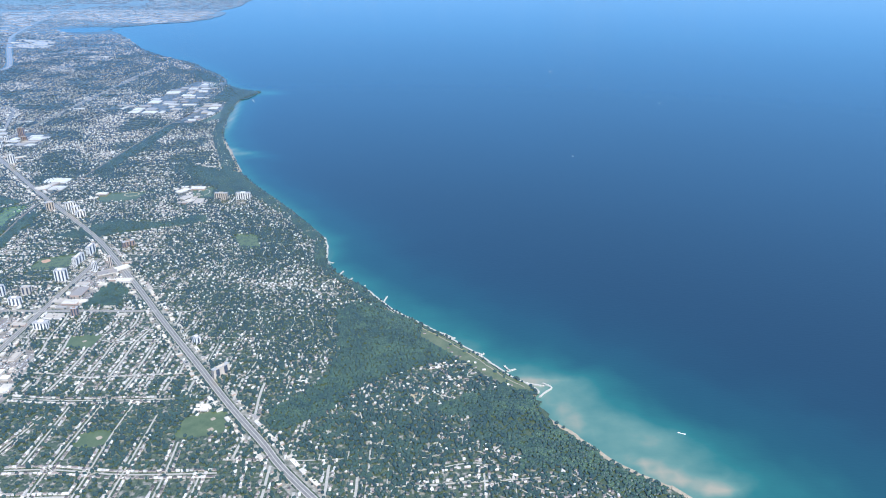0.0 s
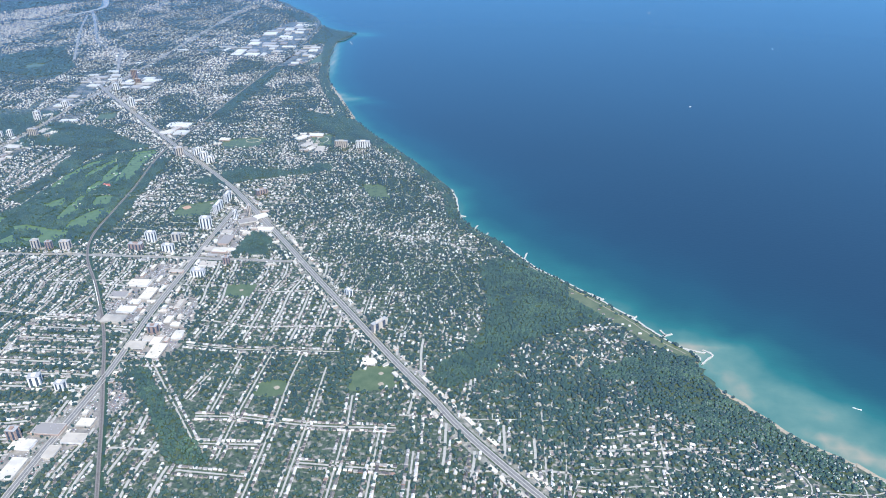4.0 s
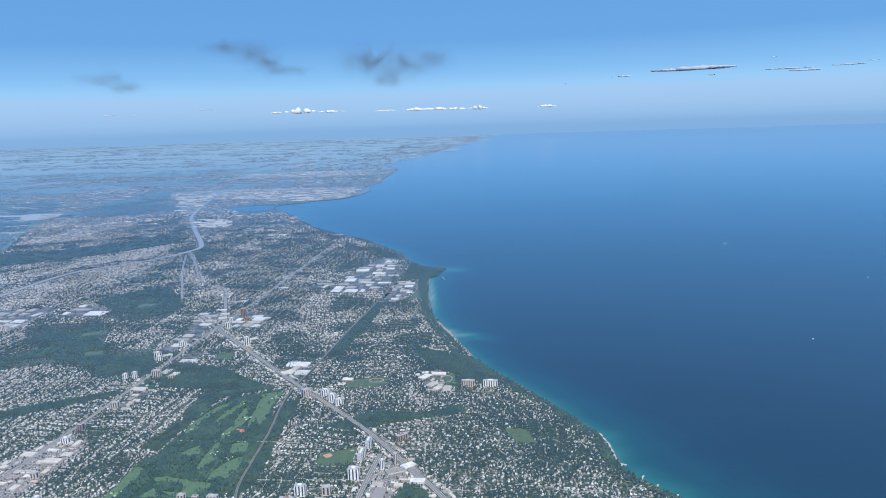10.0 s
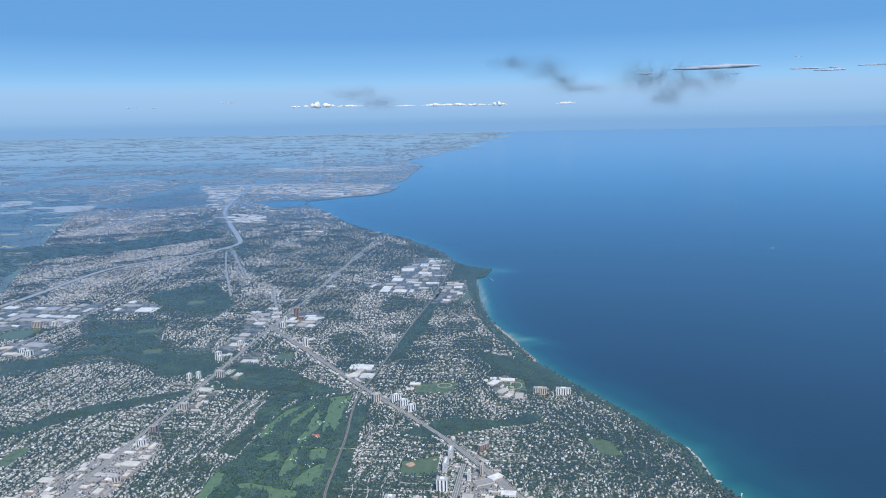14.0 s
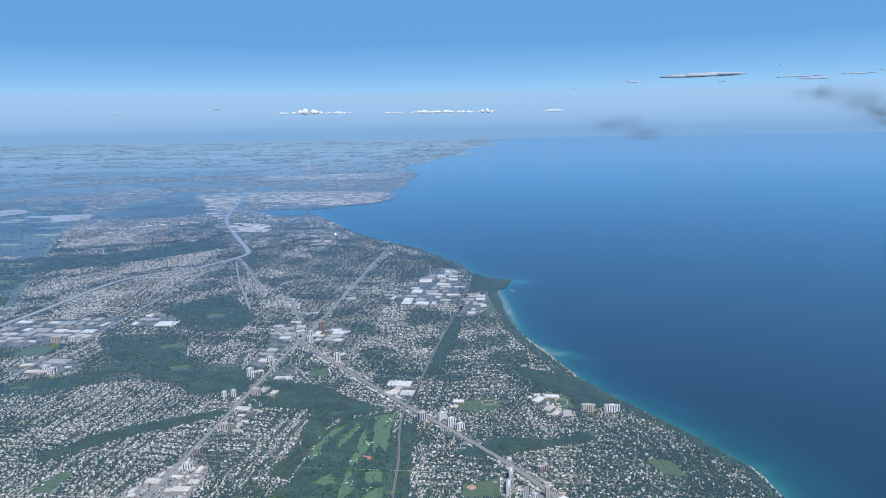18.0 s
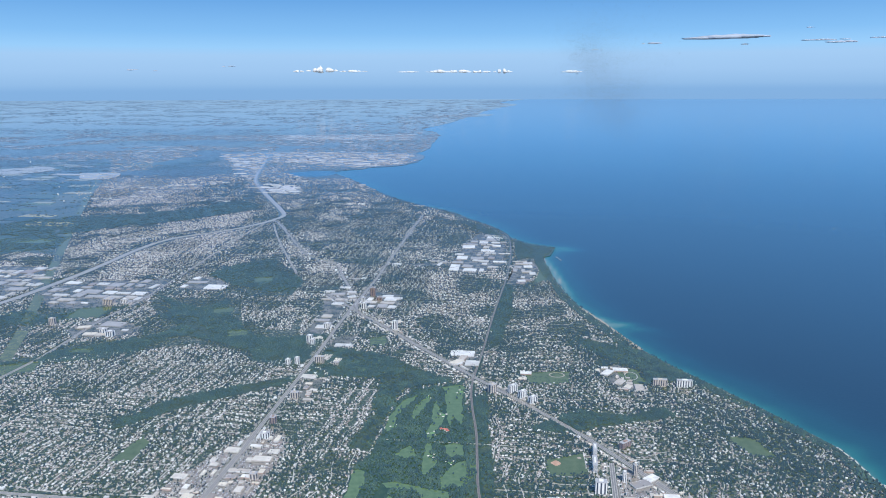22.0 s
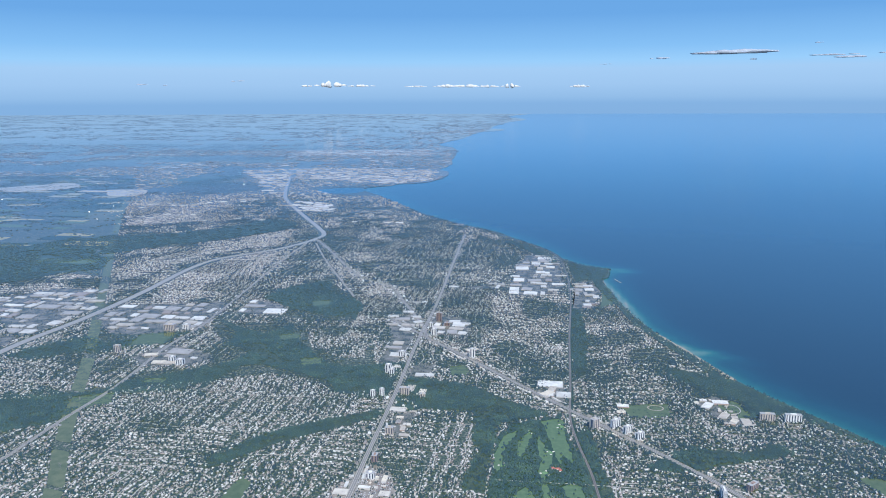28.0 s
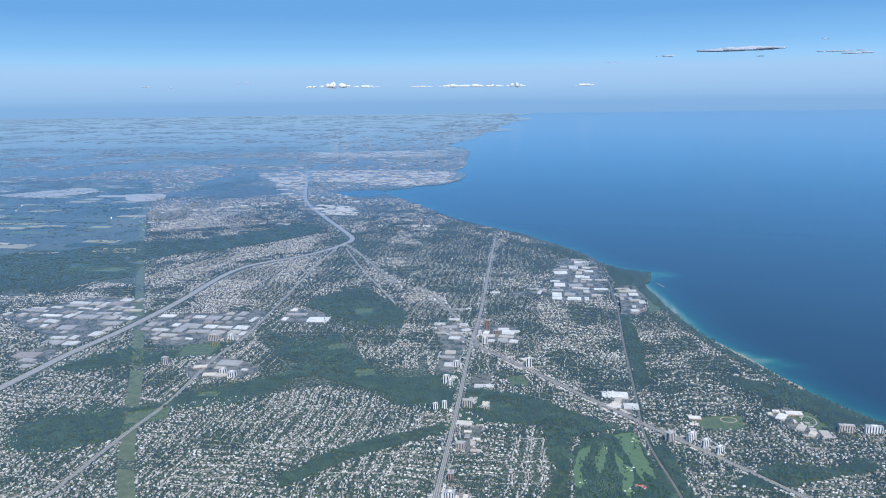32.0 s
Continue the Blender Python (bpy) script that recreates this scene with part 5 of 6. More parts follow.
def leafy(seed, r, h):
    """A crown of some forty leaf clumps round a few limbs, with gaps."""
    g = np.random.default_rng(seed)
    v, f = ball(seed, True)
    clumps = []
    for _ in range(22):
        a, u = g.uniform(0, 6.28), g.uniform(0.15, 1) ** 0.5
        z = g.uniform(0.3, 1.0)
        rad = r * u * math.sin(min(1, max(0.15, z)) * 2.6 + 0.25)
        s = r * g.uniform(0.45, 0.75)
        clumps.append(([(x * s + rad * math.cos(a), y * s + rad * math.sin(a), (zz - 0.5) * s + z * h) for x, y, zz in v], f))
    return joined(clumps)


def tree(seed, r, h):
    root = tagged(new("street_tree"), "broad green street tree in full leaf beside a road", "tree", "street trees")
    bm = bmesh.new()
    bmesh.ops.create_cone(bm, cap_ends=True, segments=6, radius1=0.035, radius2=0.015, depth=h * 0.6, matrix=Matrix.Translation((0, 0, h * 0.3)))
    for k in range(4):
        bmesh.ops.create_cone(bm, cap_ends=True, segments=5, radius1=0.014, radius2=0.005, depth=h * 0.4,
                              matrix=Matrix.Translation((0, 0, h * 0.4)) @ pose(0, 0, 0, 38, 0, 90 * k + seed) @ Matrix.Translation((0, 0, h * 0.2)))
    me = bpy.data.meshes.new("trunk")
    bm.to_mesh(me)
    bm.free()
    me.materials.append(M_BARK)
    part("trunk", me, root, "brown tapered trunk with limbs")
    v, f = leafy(seed, r, h)
    part("crown", mesh_of("crown", v, f, M_TREE), root)
    return root


SORTS = [tree(11, 0.26, 0.62), tree(12, 0.32, 0.7), tree(13, 0.22, 0.55)]
p = scatter(-110, 45, 92, 125, 0.5)
p = p[free_of(p) & ~inside_any(p, LAWNS + TOWN + WOODS)]
p = p[house_clear(p)]
p = p[np.argsort(np.hypot(p[:, 0] + 20, p[:, 1] - 70))[:160]]
for i, (x, y) in enumerate(p):
    m = pose(x, y, 0, 0, 0, float(rng.uniform(0, 360)))
    if i < 3:
        SORTS[i].matrix_basis = m
    else:
        copy_thing(SORTS[i % 3], m)

# ---- golf course ----
for q in ([(-175.3, 218), (-175.5, 228.5), (-173.7, 239.4), (-171, 243.5), (-169.2, 244.7), (-171.5, 236.5), (-173, 227.6), (-173, 218.2)],
          [(-168.7, 228.1), (-168.6, 236.8), (-166.4, 242.6), (-164.2, 244.3), (-165.4, 237.2), (-166.4, 230.5), (-167.6, 227)],
          [(-161.7, 253.5), (-154.8, 255.3), (-153.8, 245.6), (-151.6, 226), (-155, 229.8), (-155.5, 223.5), (-158.9, 240.3)],
          [(-161.2, 224.9), (-162.5, 235.3), (-162.2, 242.2), (-160.3, 233.4), (-158.1, 231.5), (-157.9, 225.3), (-159.1, 219.2), (-160.3, 213.3), (-161.9, 218.8)],
          [(-158.9, 193.3), (-160.2, 201.1), (-160.5, 211.5), (-158.8, 209.9), (-158.4, 203), (-155.9, 201.7), (-157.2, 194.5)],
          [(-176.9, 175.4), (-177.6, 185), (-178.2, 192.5), (-175.4, 192.8), (-173.7, 187), (-174.1, 181.2), (-174, 175.8)],
          [(-153.6, 191.9), (-150.5, 200.7), (-145.9, 202.9), (-143.8, 199.3), (-145.2, 192), (-146.9, 187.4), (-149.5, 189.4), (-152.2, 186.7)],
          [(-168.8, 187.6), (-164.3, 188.7), (-157.6, 186.6), (-150.4, 185.5), (-151.2, 181.3), (-156.3, 180.1), (-158.7, 184.5), (-166.7, 185.5)],
          [(-155.4, 210.3), (-152.3, 212.5), (-149.5, 211), (-148.5, 204.2), (-150.4, 205.7), (-152.6, 203.7)],
          [(-168.6, 203.5), (-165.6, 209.1), (-163.2, 205.8), (-162.5, 202.5), (-166.6, 202)],
          [(-167.5, 176.6), (-165.8, 181.7), (-163.8, 179.7), (-162.4, 177.2)],
          [(-163.1, 180.4), (-156.3, 180.1), (-153.7, 182.1), (-151.5, 178.6), (-155.8, 177.5)]):
    patch("fairway", q, 0.045, M_FAIR, "bright mown golf fairway between trees", "fairway", jag=0.7)
M_GREEN = plain("putting_grass", (0.13, 0.24, 0.09), (0.17, 0.29, 0.12), 1.0)
M_BUNKER = plain("bunker_sand", (0.66, 0.62, 0.52), (0.80, 0.77, 0.68), 2.0)
p = scatter(-180, -146, 170, 258, 2.6)
p = p[inside(p, GOLF)]
fair = np.array([noise.noise((x * 0.11, y * 0.055, 8)) for x, y in p])
greens = [o for o in bpy.data.objects if o.name.startswith(("fairway", "bunker"))]
clear = ~inside_any(p, [[(v.co.x, v.co.y) for v in o.data.vertices][: len(o.data.vertices) // 2] for o in greens])
rows_of = ((p[:, 0] - 0.22 * p[:, 1] + 0.8 * np.sin(p[:, 1] * 0.3)) / 4.4) % 1 < 0.26
p = p[(clear & (fair > -0.38)) | (rows_of & (rng.random(len(p)) < 0.12))]
trees_at("golf_trees", p, rng.uniform(0.5, 0.95, len(p)), M_WOOD, False, "rows of dark green trees between the fairways")

club = tagged(new("clubhouse"), "golf clubhouse with red tiled hipped roofs", "clubhouse")
club.matrix_basis = pose(-156.6, 220.6, 0, 0, 0, 15)
for x, y, w, d in ((0, 0, 2.2, 0.9), (0.9, -0.8, 0.9, 1.2), (-0.9, 0.7, 0.9, 0.9)):
    part("wall", unit("wall", [box(x - w / 2, y - d / 2, 0, x + w / 2, y + d / 2, 0.3)], M_WHITE), club)
    hp = min(w, d) * 0.45
    v = [(x - w / 2 - .05, y - d / 2 - .05, .3), (x + w / 2 + .05, y - d / 2 - .05, .3), (x + w / 2 + .05, y + d / 2 + .05, .3), (x - w / 2 - .05, y + d / 2 + .05, .3)]
    v += [(x - w / 2 + hp, y, .62), (x + w / 2 - hp, y, .62)] if w > d else [(x, y - d / 2 + hp, .62), (x, y + d / 2 - hp, .62)]
    f = [(0, 1, 5, 4), (2, 3, 4, 5), (1, 2, 5), (3, 0, 4)] if w > d else [(1, 2, 5, 4), (3, 0, 4, 5), (0, 1, 4), (2, 3, 5)]
    part("roof", mesh_of("roof", v, f, M_RED), club, "red tiled hipped roof")

# ---- sports grounds ----
def ring(cx, cy, a, b, turn, w0, w1, z, name, material, label, category):
    line = [(cx + a * math.cos(u) * math.cos(turn) - b * math.sin(u) * math.sin(turn), cy + a * math.cos(u) * math.sin(turn) + b * math.sin(u) * math.cos(turn)) for u in np.linspace(0, 2 * math.pi, 33)]
    v, f = strip(line, (w0, w1), z)
    tagged(new(name, mesh_of(name, v, f, material)), label, category, kind="structure")


M_INFIELD = plain("infield_clay", (0.42, 0.24, 0.15), (0.55, 0.36, 0.24), 1.0)
for x, y, r, mat in ((-122.2, 204.8, 1.5, M_INFIELD), (-47.2, 124.6, 0.6, M_SAND), (-46.6, 121, 0.7, M_SAND), (-67.8, 118.2, 0.7, M_SAND), (-88, 156, 0.6, M_SAND), (-152, 132, 0.8, M_SAND), (-115.5, 208.6, 0.7, M_SAND)):
    patch("ball_infield", [(x - r, y), (x, y - r), (x + r, y), (x, y + r)], 0.056, mat, "sandy ball diamond infield on mown grass", "ball diamond", jag=0.1, step=0.4)
ring(-121.6, 269.8, 2.6, 2.0, 0.1, -0.35, 0.1, 0.062, "running_track", M_SAND, "pale oval running track on the school field", "running track")
ring(-94.5, 272.5, 2.2, 3.6, 0.0, -0.2, 0.1, 0.062, "field_path", M_STREET, "pale oval path round the school field", "path")
for x, y, r in ((-172.6, 221, 0.9), (-166, 244, 0.9), (-155.2, 250, 1.0), (-160, 218, 0.9), (-158.5, 231, 0.8), (-152, 201, 0.8), (-175, 178, 0.9), (-158, 204, 0.7)):
    patch("putting_green", [(x - r, y), (x, y - r), (x + r, y), (x, y + r)], 0.058, M_GREEN, "smooth pale putting green on the golf course", "green", jag=0.2, step=0.4)
    for k in range(3):
        u = k * 2.1 + x
        bx, by = x + 1.5 * r * math.cos(u), y + 1.5 * r * math.sin(u)
        patch("bunker", [(bx - 0.4, by), (bx, by - 0.3), (bx + 0.45, by), (bx + 0.1, by + 0.4)], 0.064, M_BUNKER, "white sand bunker beside a putting green", "bunker", jag=0.1, step=0.3)

# ---- the shore ----
def between(y0, y1):
    return [q for q in coast[:320] if y0 < q[1] < y1]


for y0, y1, w0, w1, mat, label in ((60, 133, -0.6, 0.3, M_SAND, "pinkish sand beach at the foot of the bluffs"), (134, 186, -0.26, 0.2, M_STONE, "pale stone revetment along the shore"),
                                   (203, 226, -0.3, 0.25, M_STONE, "pale stone revetment along the shore"), (300, 486, -1.3, 0.5, M_SAND, "narrow pale beach under the bluffs")):
    line = between(y0, y1)
    v, f = strip(line, (-w1, -w0), 0.03, 0.4)
    tagged(new("beach", mesh_of("beach", v, f, mat)), label, "beach", kind="structure")
p = np.array(between(60, 175))
tops = [(x - 1.3, y - 0.9) for x, y in p]
path = [q for q in tops if 136 < q[1] < 172]
v, f = strip(path, (-0.09, 0.09), 0.06)
tagged(new("shore_path", mesh_of("shore_path", v, f, M_SAND)), "pale gravel path along the shore", "path", kind="structure")
patch("shore_meadow", BANK, 0.05, M_MEADOW,
      "open grassy bank behind the stone headlands", "meadow", jag=0.2)


def rock(seed):
    bm = bmesh.new()
    bmesh.ops.create_icosphere(bm, subdivisions=1, radius=0.5)
    g = random.Random(seed)
    for v in bm.verts:
        v.co *= g.uniform(0.75, 1.15)
    me = bpy.data.meshes.new("rock")
    bm.to_mesh(me)
    bm.free()
    me.materials.append(M_STONE)
    return me


ROCKS = [rock(k) for k in range(4)]


def headland(arms, label):
    """A breakwater of heaped armour stones along its arms."""
    root = tagged(new("stone_headland"), label, "breakwater", "stone headlands")
    cx, cy = arms[0][0]
    root.matrix_basis = pose(cx, cy, -0.25)
    g = random.Random(int(cx * 10))
    for arm in arms:
        bed = smooth(arm, 0.5)
        v, f = strip([(x - cx, y - cy) for x, y in bed], (-0.17, 0.17), 0.22, 0.3)
        part("rubble_core", mesh_of("rubble_core", v, f, M_STONE), root)
        for x, y in smooth(arm, 0.26):
            for _ in range(2):
                s = g.uniform(0.12, 0.26)
                at = Matrix.Translation((x - cx + g.uniform(-0.2, 0.2), y - cy + g.uniform(-0.2, 0.2), g.uniform(0.1, 0.24))) @ pose(0, 0, 0, g.uniform(0, 90), 0, g.uniform(0, 360))
                part("stone", ROCKS[g.randrange(4)], root, "", at @ Matrix.Diagonal((s, s * 1.2, s * 0.8, 1)))
    return root


for arms in ([[(18, 139), (22.5, 137.6)], [(21, 133.4), (22.4, 135.2), (24, 137), (22.3, 138.8)]], [[(13.6, 142.4), (15.4, 144.2)], [(13.6, 143), (16.7, 144.6)], [(15.2, 144), (14.3, 146)]],
             [[(8, 149.5), (9.8, 151.4)], [(9.4, 151), (6.9, 152.6)]], [[(0.2, 158.2), (3, 159)], [(2.4, 159), (0.1, 161.2)]], [[(-16.4, 178.2), (-15.6, 182)]], [[(-23.4, 186.6), (-22.4, 188.9)]],
             [[(-27.9, 191), (-26.7, 194)]], [[(-31, 195.6), (-30, 198.7)]], [[(-36.8, 206.2), (-33.8, 204.9)]], [[(-118, 452), (-121, 460)]]):
    headland(arms, "pale headland of heaped armour stone in shallow water")


def boat(x, y, turn, s, wake):
    root = tagged(new("motor_boat"), "small white motor boat on the lake", "boat", "boats")
    root.matrix_basis = pose(x, y, -0.25, 0, 0, turn) @ Matrix.Diagonal((s, s, s, 1))
    v = [(-.5, -.15, 0), (.25, -.15, 0), (.5, 0, 0.02), (.25, .15, 0), (-.5, .15, 0), (-.5, -.18, .14), (.25, -.18, .15), (.6, 0, .18), (.25, .18, .15), (-.5, .18, .14)]
    part("hull", mesh_of("hull", v, [(4, 3, 2, 1, 0), (5, 6, 7, 8, 9), (0, 1, 6, 5), (1, 2, 7, 6), (2, 3, 8, 7), (3, 4, 9, 8), (4, 0, 5, 9)], M_WHITE), root)
    part("cabin", unit("cabin", [box(-.2, -.11, .14, .15, .11, .26)], M_WHITE), root)
    part("windscreen", unit("windscreen", [box(.15, -.10, .15, .17, .10, .24)], M_PANE), root)
    if wake:
        part("wake", mesh_of("wake", [(-.5, -.1, .012), (-.5, .1, .012), (-2.2, .35, .012), (-2.2, -.35, .012), (-.5, -.1, 0), (-.5, .1, 0), (-2.2, .35, 0), (-2.2, -.35, 0)],
                             [(0, 1, 2, 3), (0, 4, 5, 1), (2, 6, 7, 3)], M_WHITE), root, "white foam wake")


boat(47.5, 121.2, 160, 0.6, True)
boat(82, 577, 30, 1.6, False)
boat(134, 455, 100, 1.5, False)
boat(60, 330, 20, 1.0, False)

# ---- railway and power line ----
train = tagged(new("commuter_train"), "long pale commuter train on the railway track", "train")
train.matrix_basis = pose(0, 0, 0.11)
rline = [q for q in smooth(RAIL, 0.9) if 146 < q[1] < 158]
for a, b in zip(rline[:-1:1], rline[1::1]):
    t = math.degrees(math.atan2(b[1] - a[1], b[0] - a[0]))
    length = math.hypot(b[0] - a[0], b[1] - a[1])
    coach = part("coach", unit("coach", [box(-length * 0.47, -0.09, 0.03, length * 0.47, 0.09, 0.22), box(-length * 0.45, -0.07, 0.22, length * 0.45, 0.07, 0.25)], M_WHITE), train, "",
                 pose((a[0] + b[0]) / 2, (a[1] + b[1]) / 2, 0, 0, 0, t) @ Matrix.Translation((0, 0.24, 0)))
    part("window_band", unit("window_band", [box(-length * 0.42, -0.096, 0.12, length * 0.42, -0.088, 0.17), box(-length * 0.42, 0.088, 0.12, length * 0.42, 0.096, 0.17)], M_PANE), coach)


def pylon():
    root = tagged(new("power_pylon"), "grey lattice power pylon on the meadow strip", "pylon", "power pylons")
    legs = []
    for sx in (-1, 1):
        for sy in (-1, 1):
            v, f = box(-0.012, -0.012, 0, 0.012, 0.012, 1)
            legs.append(([(x + sx * (0.16 - 0.14 * z), y + sy * (0.16 - 0.14 * z), z * 2.2) for x, y, z in v], f))
    for leg in legs:
        part("leg", mesh_of("leg", *leg, M_STEEL), root)
    for z, w in ((1.4, 0.55), (1.75, 0.7), (2.1, 0.45)):
        part("cross_arm", unit("cross_arm", [box(-w, -0.014, z, w, 0.014, z + 0.03)], M_STEEL), root)
    return root


py0 = pylon()
for i in range(14):
    u = i / 13
    for k, o in enumerate((-2.0, 2.0)):
        m = pose(-306 - 330 * u + o, 200 + 600 * u, 0.05, 0, 0, 28)
        if i + k == 0:
            py0.matrix_basis = m
        else:
            copy_thing(py0, m)

# ---- parked cars ----
CAR = ([(-.5, -.5, .1), (.5, -.5, .1), (.5, .5, .1), (-.5, .5, .1), (-.5, -.5, .6), (.5, -.5, .6), (.5, .5, .6), (-.5, .5, .6), (-.28, -.4, 1), (.2, -.4, 1), (.2, .4, 1), (-.28, .4, 1)],
       [(0, 1, 5), (0, 5, 4), (1, 2, 6), (1, 6, 5), (2, 3, 7), (2, 7, 6), (3, 0, 4), (3, 4, 7), (4, 5, 9), (4, 9, 8), (5, 6, 10), (5, 10, 9), (6, 7, 11), (6, 11, 10), (7, 4, 8), (7, 8, 11), (8, 9, 10), (8, 10, 11)])
spots = []
for q in [t for t in TOWN if np.array(t)[:, 1].mean() < 230] + [[(-103.6, 121.6), (-101, 122), (-95.4, 109), (-97.6, 108)]]:
    a = np.array(q)
    X, Y = np.meshgrid(np.arange(a[:, 0].min(), a[:, 0].max(), 0.42), np.arange(a[:, 1].min(), a[:, 1].max(), 0.17))
    p = np.stack([X.ravel(), Y.ravel()], 1)
    p = p[(np.floor(X.ravel() / 0.42) % 3 != 0) & (rng.random(len(p)) < 0.42)]
    p = p[inside(p, q)]
    spots.append(p[free_of(p, 1.0)])
spots = np.concatenate(spots)
clear = np.ones(len(spots), bool)
for x, y, r in placed:
    clear &= np.hypot(spots[:, 0] - x, spots[:, 1] - y) > r * 1.05
spots = spots[clear]
n = len(spots)
me = strew("parked_cars", CAR, np.c_[spots, np.full(n, 0.02)], np.tile((0.25, 0.1, 0.085), (n, 1)), rng.choice([0, math.pi], n), [M_CAR])
tagged(new("parked_cars", me), "rows of parked cars in many colours on the lots", "cars", kind="stuff")
p = np.concatenate([scatter(-230, -90, 90, 300, 0.4), scatter(-480, -120, 280, 530, 0.16)])
p = p[inside_any(p, TOWN)]
p = p[free_of(p, 0.8)]
trees_at("lot_trees", p, rng.uniform(0.35, 0.6, len(p)), M_TREE, False, "small green trees on the parking lots")

# ---- clouds ----
def cloud_material(name, tone):
    m, nt = fresh(name)
    out, mix = nt.nodes.new("ShaderNodeOutputMaterial"), nt.nodes.new("ShaderNodeMixShader")
    a, b = node(nt, "ShaderNodeBsdfDiffuse"), node(nt, "ShaderNodeBsdfTranslucent")
    c = blend(nt, grain(nt, 0.3, 3), tuple(0.85 * v for v in tone), tone)
    for s in (a, b):
        nt.links.new(c, s.inputs["Color"])
    nt.links.new(a.outputs[0], mix.inputs[1])
    nt.links.new(b.outputs[0], mix.inputs[2])
    nt.links.new(mix.outputs[0], out.inputs["Surface"])
    return m


M_WISP = cloud_material("wisp_vapour", (0.20, 0.225, 0.28))
M_CUMULUS = cloud_material("cumulus_vapour", (0.95, 0.96, 0.97))
M_STREAK = cloud_material("streak_vapour", (0.66, 0.73, 0.84))


def wisp(lobes, count, grit, label):
    """A ragged scrap of cloud: very many droplet flecks, thick in the middle and thin outside."""
    g = np.random.default_rng(len(lobes) * 100 + count)
    co = []
    share = np.array([a * c for *_, a, b, c in lobes])
    for (x, y, z, a, b, c), n in zip(lobes, (count * share / share.sum()).astype(int)):
        q = g.normal(0, 1, (n, 3)) * (a, b, c)
        swirl = np.array([noise.noise_vector(Vector(v) * 0.6 + Vector((x, y, z))) for v in q])
        co.append(q + swirl * (a * 0.8, b * 0.5, c * 0.9) + (x, y, z))
    co = np.concatenate(co)
    tri = (g.normal(0, 1, (len(co), 3, 3)) * grit + co[:, None]).reshape(-1, 3)
    me = tri_mesh("cloud", tri, np.arange(len(tri)).reshape(-1, 3), [M_WISP])
    tagged(new("cloud_wisp", me), label, "cloud", kind="stuff")


WISPS = "thin grey scrap of cloud drifting near the flight"
wisp([(-70.8, 71.6, 103.9, 1.7, 1.5, 0.65), (-73.8, 71.5, 104.3, 0.9, 0.8, 0.6), (-67.2, 71.6, 104.2, 0.7, 0.6, 0.4), (-71.4, 71.5, 102.6, 0.7, 0.6, 0.4)], 110000, 0.009, WISPS)
wisp([(-81.6, 64.7, 104.8, 0.9, 0.8, 0.4), (-80.3, 64.7, 103.8, 0.7, 0.6, 0.45), (-78.6, 64.7, 103.2, 0.9, 0.6, 0.2), (-83.8, 64.9, 105.2, 0.9, 0.6, 0.3)], 50000, 0.009, WISPS)
wisp([(-97.4, 68.7, 103.4, 0.9, 0.8, 0.3), (-95.4, 68.7, 102.6, 0.8, 0.6, 0.3)], 30000, 0.0075, WISPS)
wisp([(-124.6, 30.3, 105.6, 0.5, 0.5, 0.5), (-125.2, 30.4, 106.3, 0.4, 0.4, 0.5)], 30000, 0.004, WISPS)


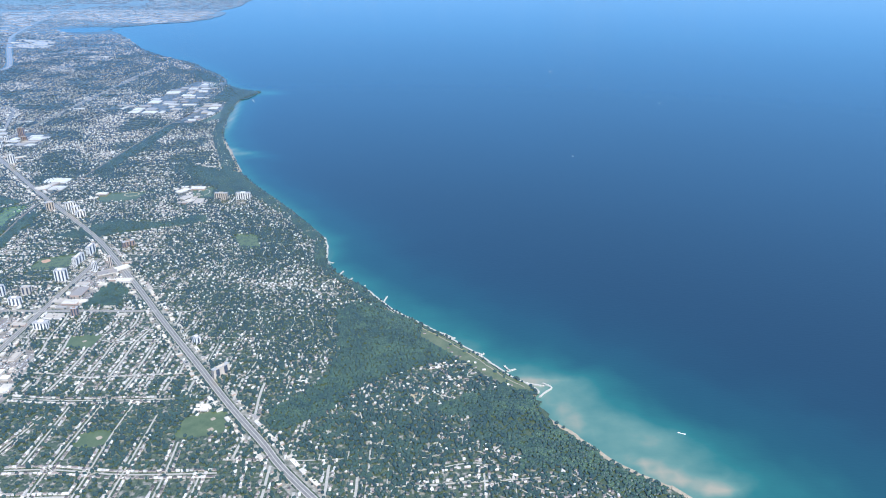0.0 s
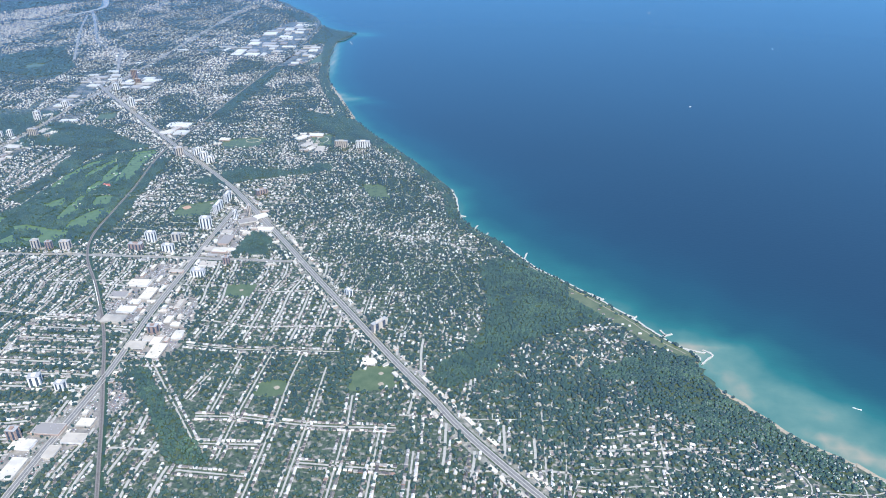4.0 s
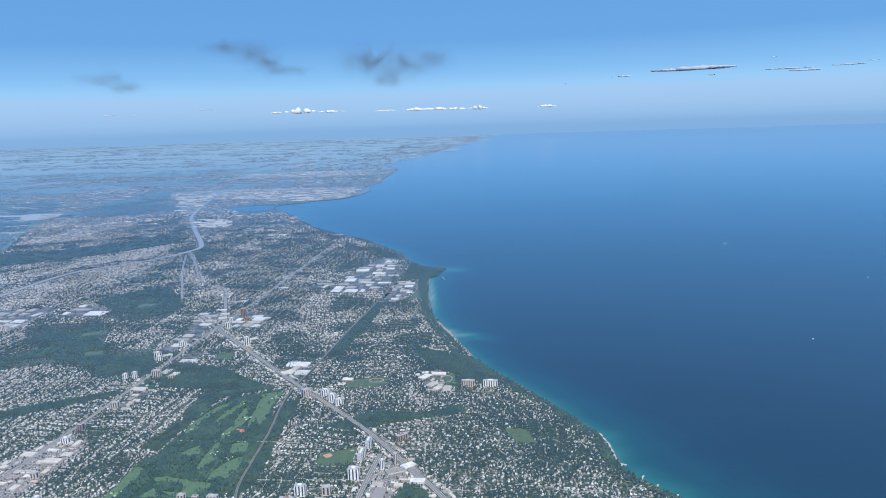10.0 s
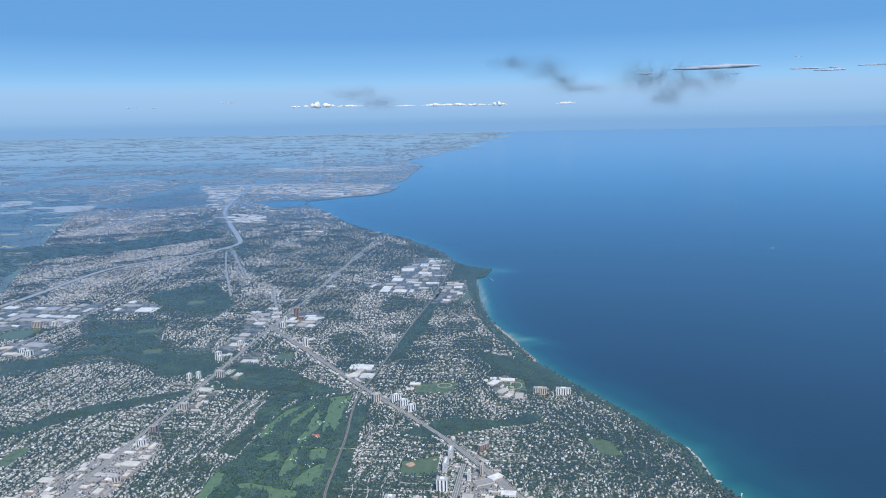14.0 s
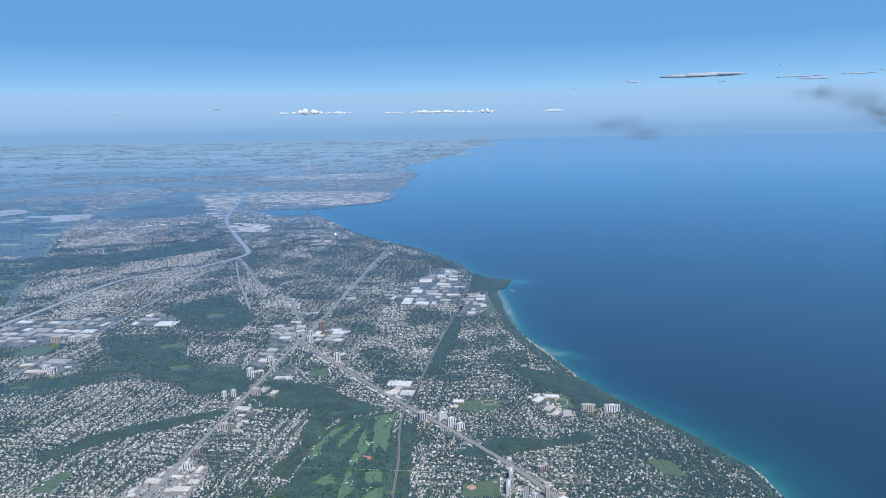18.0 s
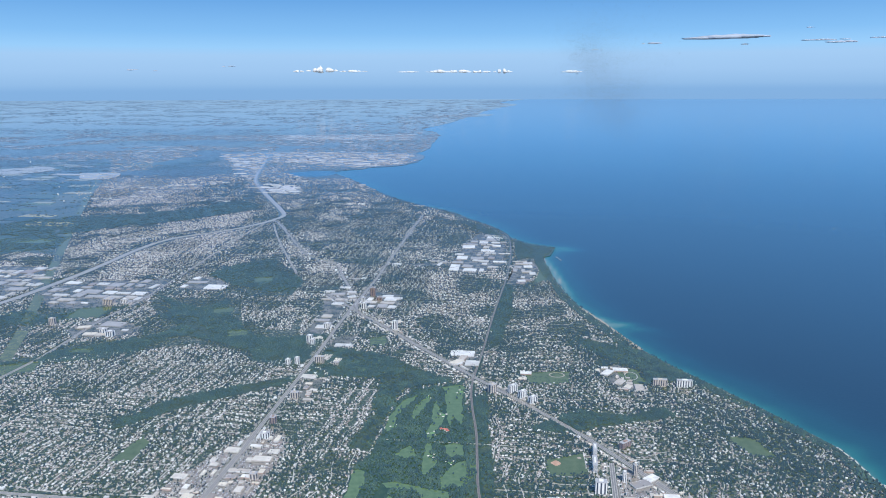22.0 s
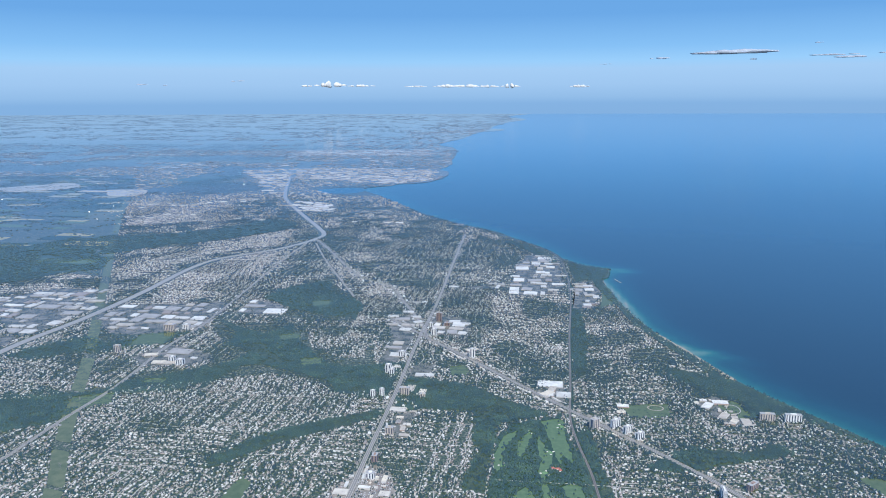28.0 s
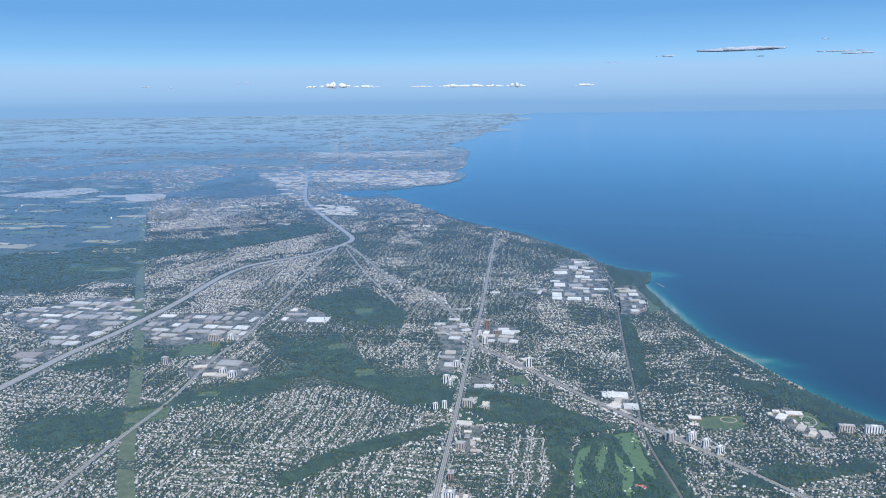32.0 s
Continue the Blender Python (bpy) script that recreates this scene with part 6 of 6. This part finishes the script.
def heap(name, x, y, z, w, h, lumps, material, label, flat=False):
    """A far cloud built of overlapping lumps on a level base."""
    g = np.random.default_rng(int(abs(x) + w))
    v, f = ball(21, True)
    out = []
    for k in range(lumps):
        u = g.uniform(-0.5, 0.5)
        s = w / lumps * g.uniform(1.6, 3.0)
        hh = h * (1 - abs(2 * u) ** 1.5) * g.uniform(0.5, 1.1) + h * 0.12
        s *= 1.6 if flat else 1.0
        out.append(([(a * s + u * w, b * s, (c - 0.3) * hh + (g.uniform(-0.15, 0.15) * h if flat else 0)) for a, b, c in v], f))
    vv, ff = joined(out)
    ob = tagged(new(name, mesh_of(name, vv, ff, material)), label, "cloud", "far clouds")
    ob.matrix_basis = pose(x, y, z)
    for q in ob.data.polygons:
        q.use_smooth = True


CUM, STR = "small bright cumulus cloud over the far horizon", "flat blue-grey streak of cloud high over the lake"
for x, y, z, w, h in ((-1471, 4274, 180, 190, 34), (-1300, 4330, 176, 160, 16), (-800, 4440, 172, 150, 18), (-690, 4455, 172, 170, 20), (-560, 4470, 170, 140, 16), (-425, 4488, 170, 110, 26),
                      (-17, 4504, 168, 110, 18), (-1600, 4230, 176, 70, 14), (-980, 4400, 172, 130, 9)):
    heap("cumulus_cloud", x, y, z, w, h, 14, M_CUMULUS, CUM)
for x, y, z, w, h in ((719, 3923, 322, 520, 36), (374, 3977, 299, 145, 13), (99, 3998, 274, 90, 7), (1140, 3815, 299, 270, 13), (1230, 3790, 288, 240, 16), (1380, 3740, 303, 200, 12), (1075, 3834, 357, 70, 7),
                      (800, 3905, 286, 80, 10), (1480, 3700, 316, 90, 8), (1600, 3650, 300, 110, 7), (-2169, 3397, 176, 120, 10), (-1762, 3619, 194, 125, 11), (-2060, 3440, 172, 50, 7)):
    g = np.random.default_rng(int(w))
    h *= 1.5
    v, f = ball(21, True)
    lens = []
    for k in range(max(4, int(w / 26))):
        u = g.uniform(-0.5, 0.5)
        a, b, c = w * g.uniform(0.2, 0.42) * (1.1 - abs(u)), w * g.uniform(0.12, 0.2), h * g.uniform(0.35, 0.6) * (1 - 1.2 * abs(u))
        lens.append(([(p * a + u * w * 0.72, q * b, (r - 0.5) * c * (1 if r > 0.5 else 0.55) + h * g.uniform(-0.02, 0.02) + 0.2 * u * h) for p, q, r in v], f))
    ob = tagged(new("streak_cloud", mesh_of("streak_cloud", *joined(lens), M_STREAK)), STR, "cloud", "far clouds")
    ob.matrix_basis = pose(x, y, z)
    for q in ob.data.polygons:
        q.use_smooth = True
